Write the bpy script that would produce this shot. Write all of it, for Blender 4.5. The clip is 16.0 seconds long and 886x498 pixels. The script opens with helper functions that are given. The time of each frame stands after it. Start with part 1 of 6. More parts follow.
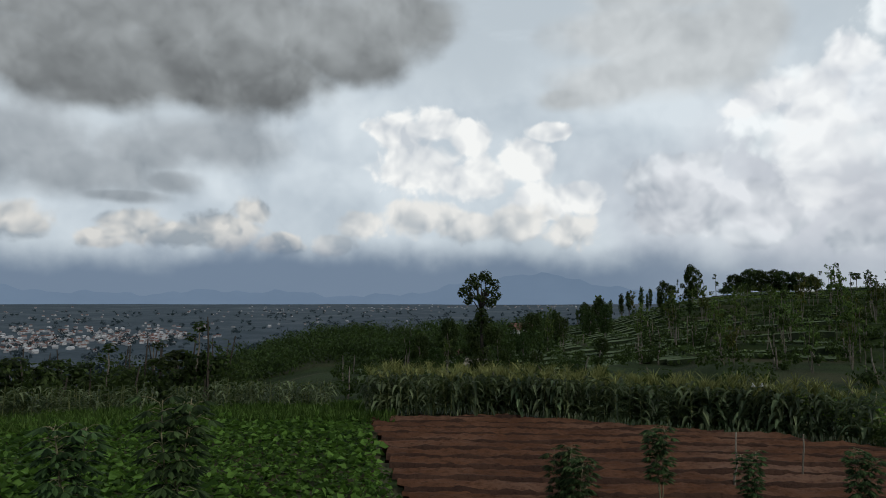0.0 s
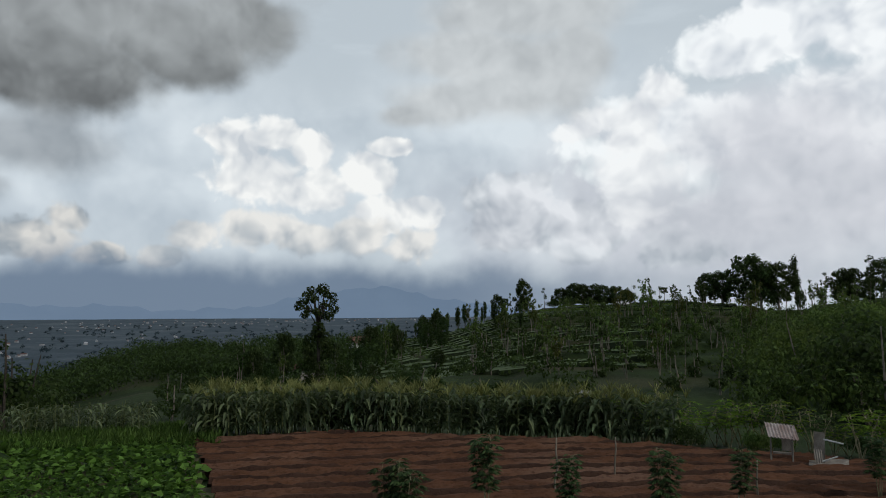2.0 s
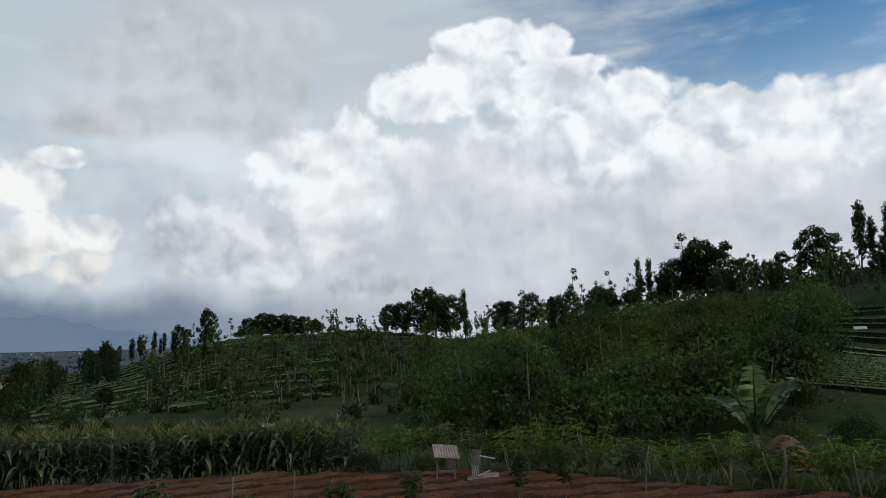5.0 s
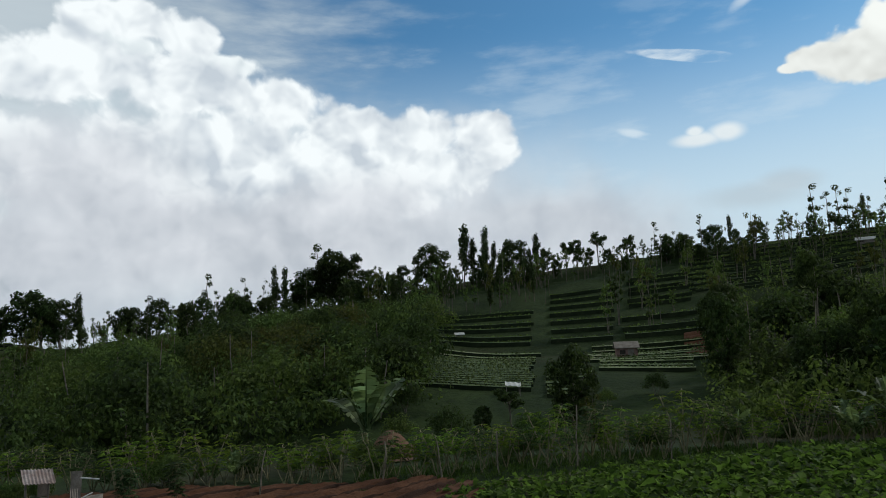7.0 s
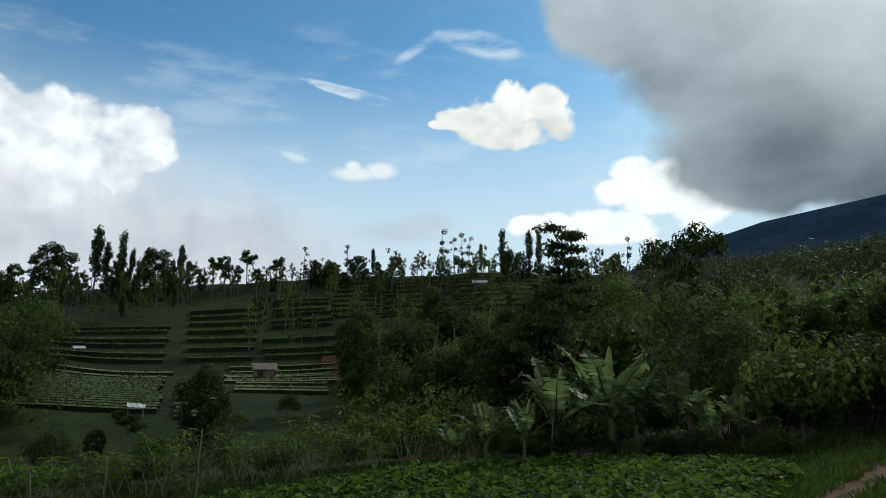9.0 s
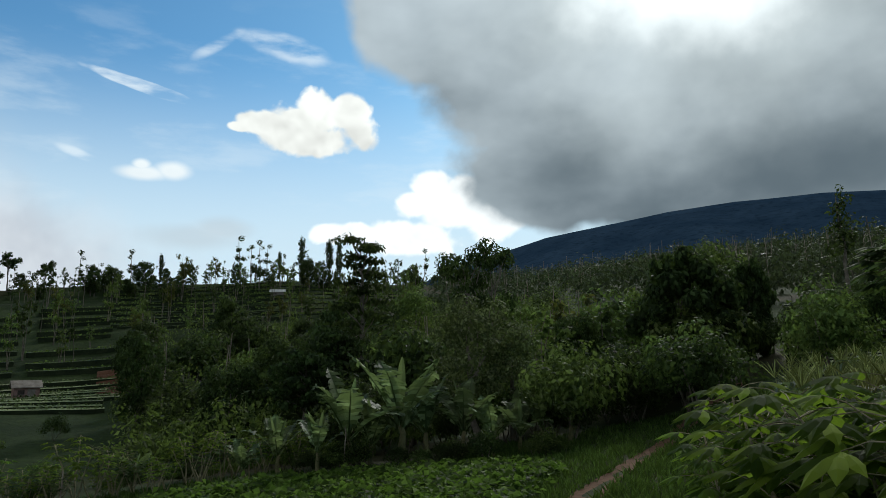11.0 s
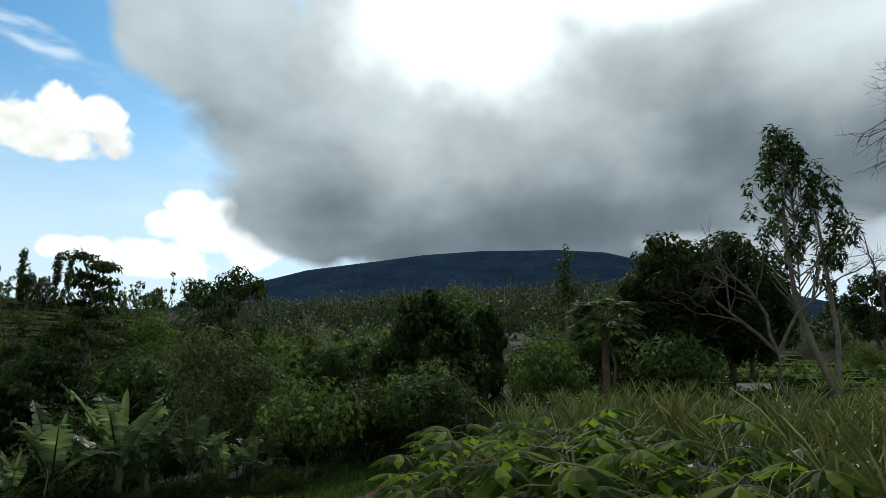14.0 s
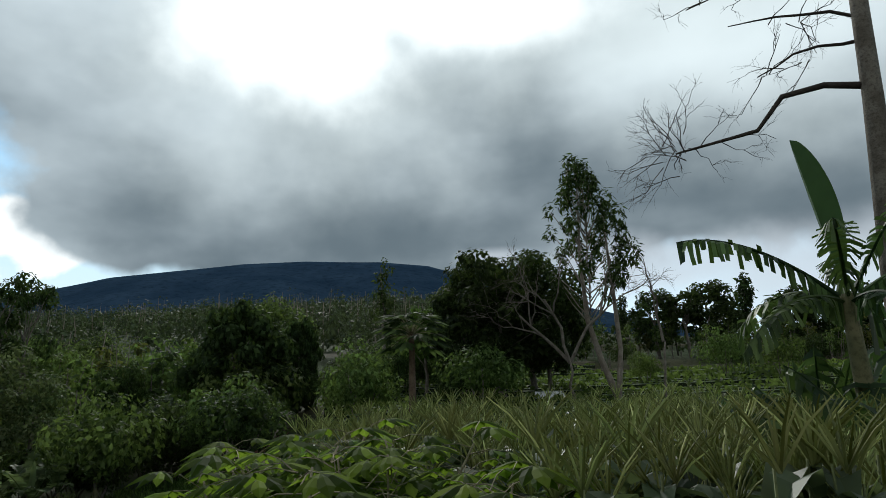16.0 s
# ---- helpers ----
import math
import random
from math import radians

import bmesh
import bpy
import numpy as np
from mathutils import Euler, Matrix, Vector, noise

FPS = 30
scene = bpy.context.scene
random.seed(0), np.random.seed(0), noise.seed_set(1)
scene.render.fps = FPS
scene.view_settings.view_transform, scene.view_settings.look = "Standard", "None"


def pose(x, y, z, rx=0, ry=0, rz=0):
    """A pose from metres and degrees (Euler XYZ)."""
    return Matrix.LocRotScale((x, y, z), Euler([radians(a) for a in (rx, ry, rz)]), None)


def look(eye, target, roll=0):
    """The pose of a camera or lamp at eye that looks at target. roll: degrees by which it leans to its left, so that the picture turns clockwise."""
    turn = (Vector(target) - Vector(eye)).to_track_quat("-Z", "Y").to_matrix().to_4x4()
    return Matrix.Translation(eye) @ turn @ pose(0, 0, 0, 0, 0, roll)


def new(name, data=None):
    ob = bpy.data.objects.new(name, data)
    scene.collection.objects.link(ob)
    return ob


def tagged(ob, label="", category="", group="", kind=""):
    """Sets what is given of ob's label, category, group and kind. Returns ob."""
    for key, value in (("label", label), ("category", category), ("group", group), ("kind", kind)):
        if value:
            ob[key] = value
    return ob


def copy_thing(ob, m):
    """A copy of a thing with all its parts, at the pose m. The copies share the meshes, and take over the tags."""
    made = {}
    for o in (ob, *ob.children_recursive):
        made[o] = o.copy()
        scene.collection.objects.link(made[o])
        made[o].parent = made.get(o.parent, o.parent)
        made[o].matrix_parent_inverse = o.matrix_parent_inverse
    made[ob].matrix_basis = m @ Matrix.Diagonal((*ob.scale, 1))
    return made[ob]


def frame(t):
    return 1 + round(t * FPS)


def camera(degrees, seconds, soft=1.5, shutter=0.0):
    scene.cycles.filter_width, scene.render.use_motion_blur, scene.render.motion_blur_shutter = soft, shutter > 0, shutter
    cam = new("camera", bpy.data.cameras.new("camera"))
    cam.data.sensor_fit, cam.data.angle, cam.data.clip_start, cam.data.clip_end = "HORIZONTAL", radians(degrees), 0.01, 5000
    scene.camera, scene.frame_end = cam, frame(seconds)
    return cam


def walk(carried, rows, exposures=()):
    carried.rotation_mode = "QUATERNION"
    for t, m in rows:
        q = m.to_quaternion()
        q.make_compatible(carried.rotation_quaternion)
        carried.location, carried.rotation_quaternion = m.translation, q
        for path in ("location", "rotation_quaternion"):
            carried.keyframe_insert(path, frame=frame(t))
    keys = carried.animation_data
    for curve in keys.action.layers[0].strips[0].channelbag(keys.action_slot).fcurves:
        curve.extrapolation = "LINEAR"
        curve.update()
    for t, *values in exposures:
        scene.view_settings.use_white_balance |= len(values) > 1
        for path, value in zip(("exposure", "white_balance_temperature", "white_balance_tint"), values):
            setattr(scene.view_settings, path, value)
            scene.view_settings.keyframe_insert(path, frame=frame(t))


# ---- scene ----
EYE = 5.0
cam = camera(64.7, 16.0, 0.65)
ROWS = [
    (0.0, -0.000, 0.000, -0.000, -0.00, 4.60, -0.00),
    (0.5, 0.016, -0.007, 0.012, -3.68, 4.93, 0.18),
    (1.0, 0.038, -0.008, 0.001, -6.94, 5.34, -0.39),
    (1.5, 0.125, 0.079, 0.004, -10.03, 6.07, -0.02),
    (2.0, 0.217, 0.149, -0.006, -13.01, 5.64, 0.40),
    (2.5, 0.298, 0.245, -0.011, -17.59, 5.43, 0.71),
    (3.0, 0.338, 0.214, -0.012, -21.21, 5.86, 0.91),
    (5.5, 0.328, -0.057, 0.093, -43.55, 7.82, 1.41),
    (6.0, 0.336, -0.195, 0.083, -49.83, 7.69, 1.68),
    (6.5, 0.230, -0.419, 0.070, -57.16, 7.32, 2.36),
    (7.0, 0.172, -0.594, 0.065, -66.97, 7.38, 2.21),
    (7.5, 0.298, -0.610, 0.100, -75.33, 7.01, 1.12),
    (8.0, 0.329, -0.643, 0.133, -82.47, 7.37, 0.11),
    (8.5, 0.221, -0.706, 0.143, -89.95, 8.15, -0.18),
    (9.0, 0.185, -0.754, 0.158, -95.50, 8.54, -0.26),
    (11.5, -0.213, -0.803, 0.264, -115.94, 9.50, 1.17),
    (12.0, -0.213, -0.824, 0.272, -120.47, 9.84, 1.36),
    (12.5, -0.184, -0.874, 0.285, -124.15, 10.02, 1.11),
    (13.0, -0.127, -0.996, 0.289, -126.23, 10.59, 1.12),
    (13.5, -0.194, -1.051, 0.305, -128.84, 11.53, 0.19),
    (14.0, -0.326, -1.065, 0.307, -131.68, 11.90, -0.33),
    (14.5, -0.486, -1.047, 0.312, -134.29, 12.09, 0.45),
    (15.0, -0.669, -0.970, 0.313, -137.04, 12.39, 0.83),
    (15.5, -0.789, -0.983, 0.314, -141.14, 12.77, 0.96),
    (16.0, -0.829, -1.093, 0.305, -146.03, 12.76, 1.16),
]
EXPOSURES = ((0.0, -0.04, 6350, 8), (5.5, -0.02, 6350, 8), (8.0, 0.06, 6250, 4), (12.5, 0.26, 6300, 5), (16.0, 0.37, 6300, 5))
walk(cam, [(t, pose(x, y, EYE + z, 90 + pitch, roll, yaw)) for t, x, y, z, yaw, pitch, roll in ROWS], EXPOSURES)


def eye_for(az):
    """The place from which that direction is mostly seen along the walk."""
    k = (0, 20, 45, 67, 95, 116, 130, 146)
    return tuple(float(np.interp(az, k, v)) for v in ((0, 0.3, 0.33, 0.17, 0.18, -0.2, -0.3, -0.8), (0, 0.1, -0.06, -0.6, -0.75, -0.8, -1.0, -1.05), (5, 5, 5.08, 5.07, 5.15, 5.26, 5.3, 5.3)))


def xy(az, r):
    x, y, _ = eye_for(az)
    return x + r * math.sin(radians(az)), y + r * math.cos(radians(az))


def at(az, el, r):
    """A place in the direction az (degrees right of +y) and el (degrees up), r level metres off."""
    return Vector((*xy(az, r), eye_for(az)[2] + r * math.tan(radians(el))))


# ---- sky, clouds and sun ----
SUN_AZ, SUN_EL = 134.0, 33.0


class Net:
    """Small helper to write node trees as sums of terms."""

    def __init__(self, tree):
        self.tree, self.nodes, self.links = tree, tree.nodes, tree.links

    def put(self, socket, value):
        if isinstance(value, bpy.types.NodeSocket):
            self.links.new(value, socket)
        else:
            socket.default_value = value

    def math(self, op, a, b=0.0, c=0.0):
        n = self.nodes.new("ShaderNodeMath")
        n.operation = op
        for k, v in enumerate((a, b, c)):
            self.put(n.inputs[k], v)
        return n.outputs[0]

    def vec(self, op, a, b=(0, 0, 0)):
        n = self.nodes.new("ShaderNodeVectorMath")
        n.operation = op
        self.put(n.inputs[0], a)
        self.put(n.inputs[1], b)
        return n.outputs["Value"] if op in ("LENGTH", "DOT_PRODUCT") else n.outputs["Vector"]

    def noise(self, vector, scale, detail=6.0, rough=0.55, distort=0.0):
        n = self.nodes.new("ShaderNodeTexNoise")
        self.links.new(vector, n.inputs["Vector"])
        n.inputs["Scale"].default_value, n.inputs["Detail"].default_value = scale, detail
        n.inputs["Roughness"].default_value, n.inputs["Distortion"].default_value = rough, distort
        return n.outputs["Fac"]

    def ramp(self, value, lo, hi, a=0.0, b=1.0, kind="SMOOTHSTEP"):
        n = self.nodes.new("ShaderNodeMapRange")
        n.interpolation_type = kind
        for k, v in enumerate((value, lo, hi, a, b)):
            self.put(n.inputs[k], v)
        return n.outputs["Result"]

    def mix(self, fac, a, b, kind="MIX"):
        n = self.nodes.new("ShaderNodeMix")
        n.data_type, n.blend_type = "RGBA", kind
        self.put(n.inputs["Factor"], fac)
        for k, v in (("A", a), ("B", b)):
            s = [i for i in n.inputs if i.name == k and i.type == "RGBA"][0]
            self.put(s, (*v, 1.0) if isinstance(v, tuple) and len(v) == 3 else v)
        return [o for o in n.outputs if o.type == "RGBA"][0]


world = bpy.data.worlds.new("sky")
scene.world = world
world.use_nodes = True
world.node_tree.nodes.clear()
N = Net(world.node_tree)
coord = N.nodes.new("ShaderNodeTexCoord").outputs["Generated"]
turn = N.nodes.new("ShaderNodeVectorRotate")
turn.rotation_type = "Z_AXIS"
N.links.new(coord, turn.inputs["Vector"])
turn.inputs["Angle"].default_value = radians(80)
sep = N.nodes.new("ShaderNodeSeparateXYZ")
N.links.new(turn.outputs[0], sep.inputs[0])
azimuth = N.math("ADD", N.math("MULTIPLY", N.math("ARCTAN2", sep.outputs[0], sep.outputs[1]), 57.2958), 80.0)
height = N.math("MULTIPLY", N.math("ARCSINE", sep.outputs[2]), 57.2958)
comb = N.nodes.new("ShaderNodeCombineXYZ")
N.links.new(azimuth, comb.inputs[0])
N.links.new(height, comb.inputs[1])
flat = comb.outputs[0]
# the billows that shape the clouds
def billow(v, scale, detail=1.6, fuse=0.8):
    n = N.nodes.new("ShaderNodeTexVoronoi")
    n.feature = "SMOOTH_F1"
    N.links.new(v, n.inputs["Vector"])
    n.inputs["Scale"].default_value, n.inputs["Smoothness"].default_value = scale, fuse
    n.inputs["Detail"].default_value, n.inputs["Roughness"].default_value, n.inputs["Lacunarity"].default_value = detail, 0.5, 2.4
    return n.outputs["Distance"]


wind = N.nodes.new("ShaderNodeTexNoise")
N.links.new(coord, wind.inputs["Vector"])
wind.inputs["Scale"].default_value, wind.inputs["Detail"].default_value = 14.0, 2.5
warped = N.vec("ADD", coord, N.vec("MULTIPLY", N.vec("SUBTRACT", wind.outputs["Color"], (0.5, 0.5, 0.5)), (0.05, 0.05, 0.04)))
puff = billow(warped, 19.0, 2.6, 0.7)
# relief: the billows a little nearer to the sun, less the billows here
broad = billow(warped, 16.0, 1.8, 1.0)
broad_sun = billow(N.vec("ADD", warped, (0.010, -0.010, 0.020)), 16.0, 1.8, 1.0)
soft_a = N.noise(coord, 4.5, 4.0, 0.5)
soft_b = N.noise(N.vec("ADD", coord, (0.02, -0.02, 0.05)), 4.5, 4.0, 0.5)
relief = N.math("SUBTRACT", broad_sun, broad)
relief_big = N.math("SUBTRACT", soft_a, soft_b)
relief_mid = N.math("SUBTRACT", N.noise(warped, 15.0, 3.0, 0.5), N.noise(N.vec("ADD", warped, (0.008, -0.008, 0.016)), 15.0, 3.0, 0.5))
mid_noise = N.noise(coord, 9.0, 5.0, 0.55)
crisp = N.math("ADD", N.math("MULTIPLY_ADD", puff, 1.1, -0.52), N.math("MULTIPLY_ADD", soft_a, 0.5, -0.25))
wispy = N.math("ADD", N.math("MULTIPLY_ADD", mid_noise, 1.0, -0.5), N.math("MULTIPLY_ADD", soft_a, 1.0, -0.5))
stretch = N.vec("MULTIPLY", coord, (1.0, 1.0, 4.0))
streak = N.noise(stretch, 7.0, 7.0, 0.55)


def bank(blobs, soft, ragged, shape):
    """Cover (0 to 1) of a bank of cloud made of overlapping blobs (azimuth, height, half width, half height)."""
    near = None
    for a, e, w, h in blobs:
        d = N.vec("LENGTH", N.vec("MULTIPLY", N.vec("SUBTRACT", flat, (a, e, 0)), (1 / w, 1 / h, 0)))
        if near is None:
            near = d
        else:
            n = N.nodes.new("ShaderNodeMath")
            n.operation = "SMOOTH_MIN"
            N.links.new(near, n.inputs[0])
            N.links.new(d, n.inputs[1])
            n.inputs[2].default_value = 0.15
            near = n.outputs[0]
    d = N.math("MULTIPLY_ADD", shape, ragged, near)
    return N.ramp(d, 1.0 + soft, 1.0 - soft)


nishita = N.nodes.new("ShaderNodeTexSky")
nishita.sky_type, nishita.sun_disc = "NISHITA", False
nishita.sun_elevation, nishita.sun_rotation = radians(SUN_EL), radians(SUN_AZ)
nishita.altitude, nishita.air_density, nishita.dust_density = 900.0, 1.0, 1.0
sky = N.mix(1.0, nishita.outputs[0], (0.053, 0.090, 0.104), "MULTIPLY")
sky = N.mix(N.ramp(height, 25.0, 7.0, 0.0, 0.9), sky, (0.62, 0.72, 0.79))
# thin veil, thicker towards the valley
veil = N.ramp(N.math("ADD", N.math("MULTIPLY", streak, 40.0), N.math("MULTIPLY", azimuth, -1.0)), -48.0, -16.0)
sky = N.mix(N.math("MULTIPLY", veil, 0.93), sky, (0.55, 0.60, 0.64))
wisps = N.math("MULTIPLY", N.ramp(streak, 0.50, 0.72), N.ramp(height, 30.0, 20.0))
sky = N.mix(N.math("MULTIPLY", wisps, 0.25), sky, (0.72, 0.78, 0.83))


def layer(under, cover, light, dark, small, large, lift, middle, rise, opacity):
    """A bank of cloud over what lies behind it: lit billows, paler towards its top by rise a degree."""
    tone = N.math("ADD", N.math("MULTIPLY_ADD", relief, small * 1.15, lift), N.math("MULTIPLY_ADD", relief_mid, small * 0.9, N.math("MULTIPLY", relief_big, large * 0.8)))
    tone = N.math("ADD", tone, N.math("MULTIPLY", N.math("SUBTRACT", height, middle), rise))
    return N.mix(N.math("MULTIPLY", cover, opacity), under, N.mix(N.ramp(tone, 0.0, 1.0, 0.0, 1.0, "LINEAR"), dark, light))


# pale sheet behind the valley clouds
sky = layer(sky, bank([(-25.5, 8.8, 15.9, 5.4), (-3.9, 11.1, 18.0, 6.8), (18.8, 12.2, 16.5, 8.5)], 0.5, 0.6, wispy), (0.71, 0.765, 0.81), (0.50, 0.56, 0.62), 0.5, 3.6, 0.5, 12.1, 0.0, 1.0)
# smooth blue-grey anvil
sky = layer(sky, bank([(45.5, 9.7, 11.6, 5.9), (51.9, 11.8, 7.0, 6.3), (42.6, 15.5, 4.9, 4.6)], 0.35, 0.5, wispy), (0.62, 0.69, 0.74), (0.44, 0.51, 0.57), 0.4, 3.0, 0.55, 11.9, 0.0, 0.9)
# veil under the great cumulus
sky = layer(sky, bank([(37.0, 8.4, 21.3, 7.2), (57.8, 9.3, 19.9, 7.3), (72.9, 7.3, 13.7, 5.1)], 0.5, 0.6, wispy), (0.72, 0.735, 0.775), (0.52, 0.545, 0.60), 0.5, 3.4, 0.5, 10.0, 0.0, 1.0)
# bright towers beyond the side hill
sky = layer(sky, bank([(34.5, 19.3, 3.8, 2.3), (38.6, 20.6, 3.1, 2.3), (42.1, 22.5, 5.0, 1.6), (48.6, 21.8, 6.1, 1.1), (30.7, 16.5, 2.8, 2.0), (31.4, 10.7, 4.1, 3.2), (26.9, 15.8, 3.3, 1.8), (28.2, 12.2, 6.0, 2.7), (24.5, 13.7, 2.8, 1.8)], 0.16, 0.55, crisp), (0.93, 0.95, 0.96), (0.62, 0.67, 0.71), 1.6, 1.3, 0.66, 15.8, 0.015, 1.0)
# main tower over the valley
sky = layer(sky, bank([(-3.9, 14.2, 3.3, 2.0), (-0.7, 14.7, 2.8, 1.7), (2.2, 13.6, 2.1, 1.8), (-2.1, 11.1, 5.1, 2.7), (3.1, 10.2, 3.3, 2.5), (8.7, 14.0, 2.4, 1.2), (6.8, 11.7, 3.2, 2.3), (10.9, 8.6, 2.3, 1.9), (8.2, 8.3, 4.1, 2.3)], 0.13, 0.55, crisp), (0.95, 0.94, 0.92), (0.6, 0.63, 0.67), 1.7, 1.2, 0.66, 11.2, 0.029, 1.0)
# its lower billows
sky = layer(sky, bank([(-6.7, 6.5, 3.2, 1.7), (-2.5, 7.2, 3.7, 1.9), (2.1, 6.5, 3.7, 1.8), (6.3, 6.7, 3.7, 2.1), (10.4, 6.2, 2.7, 1.8), (-8.9, 5.0, 2.3, 1.1)], 0.18, 0.6, crisp), (0.84, 0.82, 0.79), (0.42, 0.46, 0.5), 1.3, 1.8, 0.58, 6.5, 0.135, 1.0)
# low cumulus over the plain
sky = layer(sky, bank([(-24.1, 6.1, 3.1, 1.4), (-21.5, 5.4, 3.2, 1.3), (-15.6, 7.5, 1.9, 1.6), (-17.3, 6.0, 3.4, 1.8), (-13.0, 4.8, 2.6, 1.1), (-26.5, 5.0, 2.2, 1.0), (-31.2, 5.8, 3.1, 1.9)], 0.2, 0.6, crisp), (0.72, 0.7, 0.67), (0.34, 0.38, 0.42), 2.0, 1.4, 0.5, 6.4, 0.148, 1.0)
# grey mounds by the side hill
sky = layer(sky, bank([(17.1, 9.7, 3.2, 2.4), (20.0, 10.4, 2.9, 1.7), (18.7, 7.5, 5.0, 2.6), (26.3, 7.1, 3.0, 2.0), (28.5, 7.8, 2.2, 1.6), (23.9, 5.9, 4.3, 1.9), (31.6, 5.5, 3.7, 2.4)], 0.14, 0.55, crisp), (0.78, 0.8, 0.83), (0.4, 0.44, 0.49), 1.2, 1.8, 0.55, 7.6, 0.039, 1.0)
# mounds under the great cumulus
sky = layer(sky, bank([(19.4, 9.5, 3.5, 2.2), (18.1, 7.5, 4.1, 2.4), (24.6, 7.7, 4.2, 2.5), (28.1, 8.7, 4.0, 2.6)], 0.18, 0.55, crisp), (0.8, 0.81, 0.84), (0.45, 0.48, 0.53), 1.2, 1.8, 0.55, 8.4, 0.061, 1.0)
# its shoulder
sky = layer(sky, bank([(25.7, 15.5, 3.0, 1.7), (23.6, 14.7, 2.3, 1.1), (29.6, 14.3, 4.6, 3.0), (31.2, 17.4, 2.6, 2.1), (28.9, 10.4, 4.5, 3.9)], 0.16, 0.55, crisp), (0.94, 0.94, 0.94), (0.66, 0.68, 0.72), 1.5, 1.2, 0.66, 13.0, 0.015, 1.0)
# great cumulus
sky = layer(sky, bank([(39.8, 24.3, 3.1, 1.6), (43.6, 24.2, 3.8, 1.8), (47.0, 23.4, 3.0, 1.8), (38.8, 20.9, 5.1, 3.0), (46.4, 20.1, 6.2, 3.5), (35.2, 19.0, 3.1, 2.2), (54.1, 19.0, 5.2, 2.7), (59.6, 17.1, 5.1, 2.4), (65.5, 16.6, 4.2, 2.3), (70.8, 16.8, 3.1, 1.8), (72.3, 15.1, 2.4, 1.9), (34.3, 14.6, 4.4, 3.5), (49.1, 14.7, 12.2, 5.0), (62.6, 13.1, 9.8, 3.6)], 0.15, 0.5, crisp), (0.95, 0.96, 0.97), (0.58, 0.62, 0.68), 1.4, 1.5, 0.68, 17.8, 0.021, 1.0)
# its grey underside
sky = layer(sky, bank([(39.7, 12.9, 6.8, 3.6), (45.2, 8.8, 10.6, 3.7), (55.5, 8.5, 9.2, 3.2), (36.1, 7.5, 7.0, 2.7), (60.2, 11.0, 7.3, 2.3)], 0.6, 0.7, wispy), (0.74, 0.74, 0.78), (0.50, 0.52, 0.57), 0.6, 3.4, 0.5, 10.7, 0.0, 0.85)
# small bright cumulus
sky = layer(sky, bank([(100.9, 20.6, 2.0, 1.6), (100.2, 19.1, 3.5, 2.0), (104.1, 20.0, 2.2, 1.8), (105.0, 18.6, 2.3, 1.8), (96.9, 19.1, 2.6, 1.1), (95.0, 18.6, 1.3, 0.5), (101.1, 17.8, 4.6, 1.5)], 0.16, 0.6, crisp), (0.95, 0.94, 0.9), (0.7, 0.69, 0.66), 1.1, 1.2, 0.62, 19.2, 0.153, 1.0)
# smaller one beside it
sky = layer(sky, bank([(88.1, 14.5, 1.7, 0.5), (90.2, 14.8, 1.2, 0.6), (87.9, 15.1, 0.6, 0.4)], 0.5, 0.6, wispy), (0.9, 0.91, 0.9), (0.76, 0.78, 0.8), 0.5, 0.5, 0.7, 14.8, 0.2, 0.85)
# white cumulus behind the mountain's shoulder
sky = layer(sky, bank([(111.1, 14.4, 2.1, 1.5), (113.5, 14.0, 2.2, 1.7), (109.5, 12.8, 2.1, 1.3), (113.0, 12.3, 4.0, 1.9), (116.1, 11.4, 3.0, 1.9), (102.7, 10.5, 2.2, 1.1), (104.5, 10.7, 1.8, 0.9), (108.8, 10.0, 5.0, 1.8)], 0.16, 0.45, crisp), (1.0, 1.0, 1.0), (0.82, 0.85, 0.88), 1.0, 0.8, 0.8, 12.1, 0.026, 1.0)
# heavy dark cloud over the valley
sky = layer(sky, bank([(-28.4, 17.0, 8.4, 2.6), (-20.6, 18.2, 8.7, 3.2), (-14.6, 18.1, 4.9, 2.5), (-8.2, 20.9, 7.0, 2.8), (-4.0, 22.5, 5.2, 2.5), (-19.9, 22.1, 17.4, 2.4), (-26.1, 25.0, 22.8, 3.3)], 0.34, 1.15, wispy), (0.4, 0.42, 0.43), (0.15, 0.158, 0.163), 0.5, 1.6, 0.62, 21.4, 0.079, 1.0)
# dark shelves below it
sky = layer(sky, bank([(-19.6, 12.6, 5.4, 1.9), (-23.5, 11.5, 5.0, 1.8), (-27.4, 9.9, 6.6, 2.2), (-31.7, 11.4, 6.0, 2.6), (-21.6, 9.5, 2.4, 1.0), (-25.1, 8.2, 3.4, 0.6)], 0.5, 1.2, wispy), (0.46, 0.49, 0.52), (0.22, 0.25, 0.28), 0.5, 1.5, 0.45, 10.8, 0.047, 0.9)
# grey cloud between
sky = layer(sky, bank([(13.7, 17.4, 5.3, 1.9), (18.1, 18.3, 5.6, 2.5), (22.0, 19.5, 3.9, 3.2), (24.4, 20.7, 2.4, 2.7), (10.1, 16.5, 2.3, 1.0), (15.6, 21.0, 6.6, 2.1), (20.9, 24.3, 8.3, 2.3)], 0.42, 1.15, wispy), (0.76, 0.78, 0.79), (0.36, 0.38, 0.395), 0.35, 2.2, 0.5, 21.1, 0.023, 0.95)
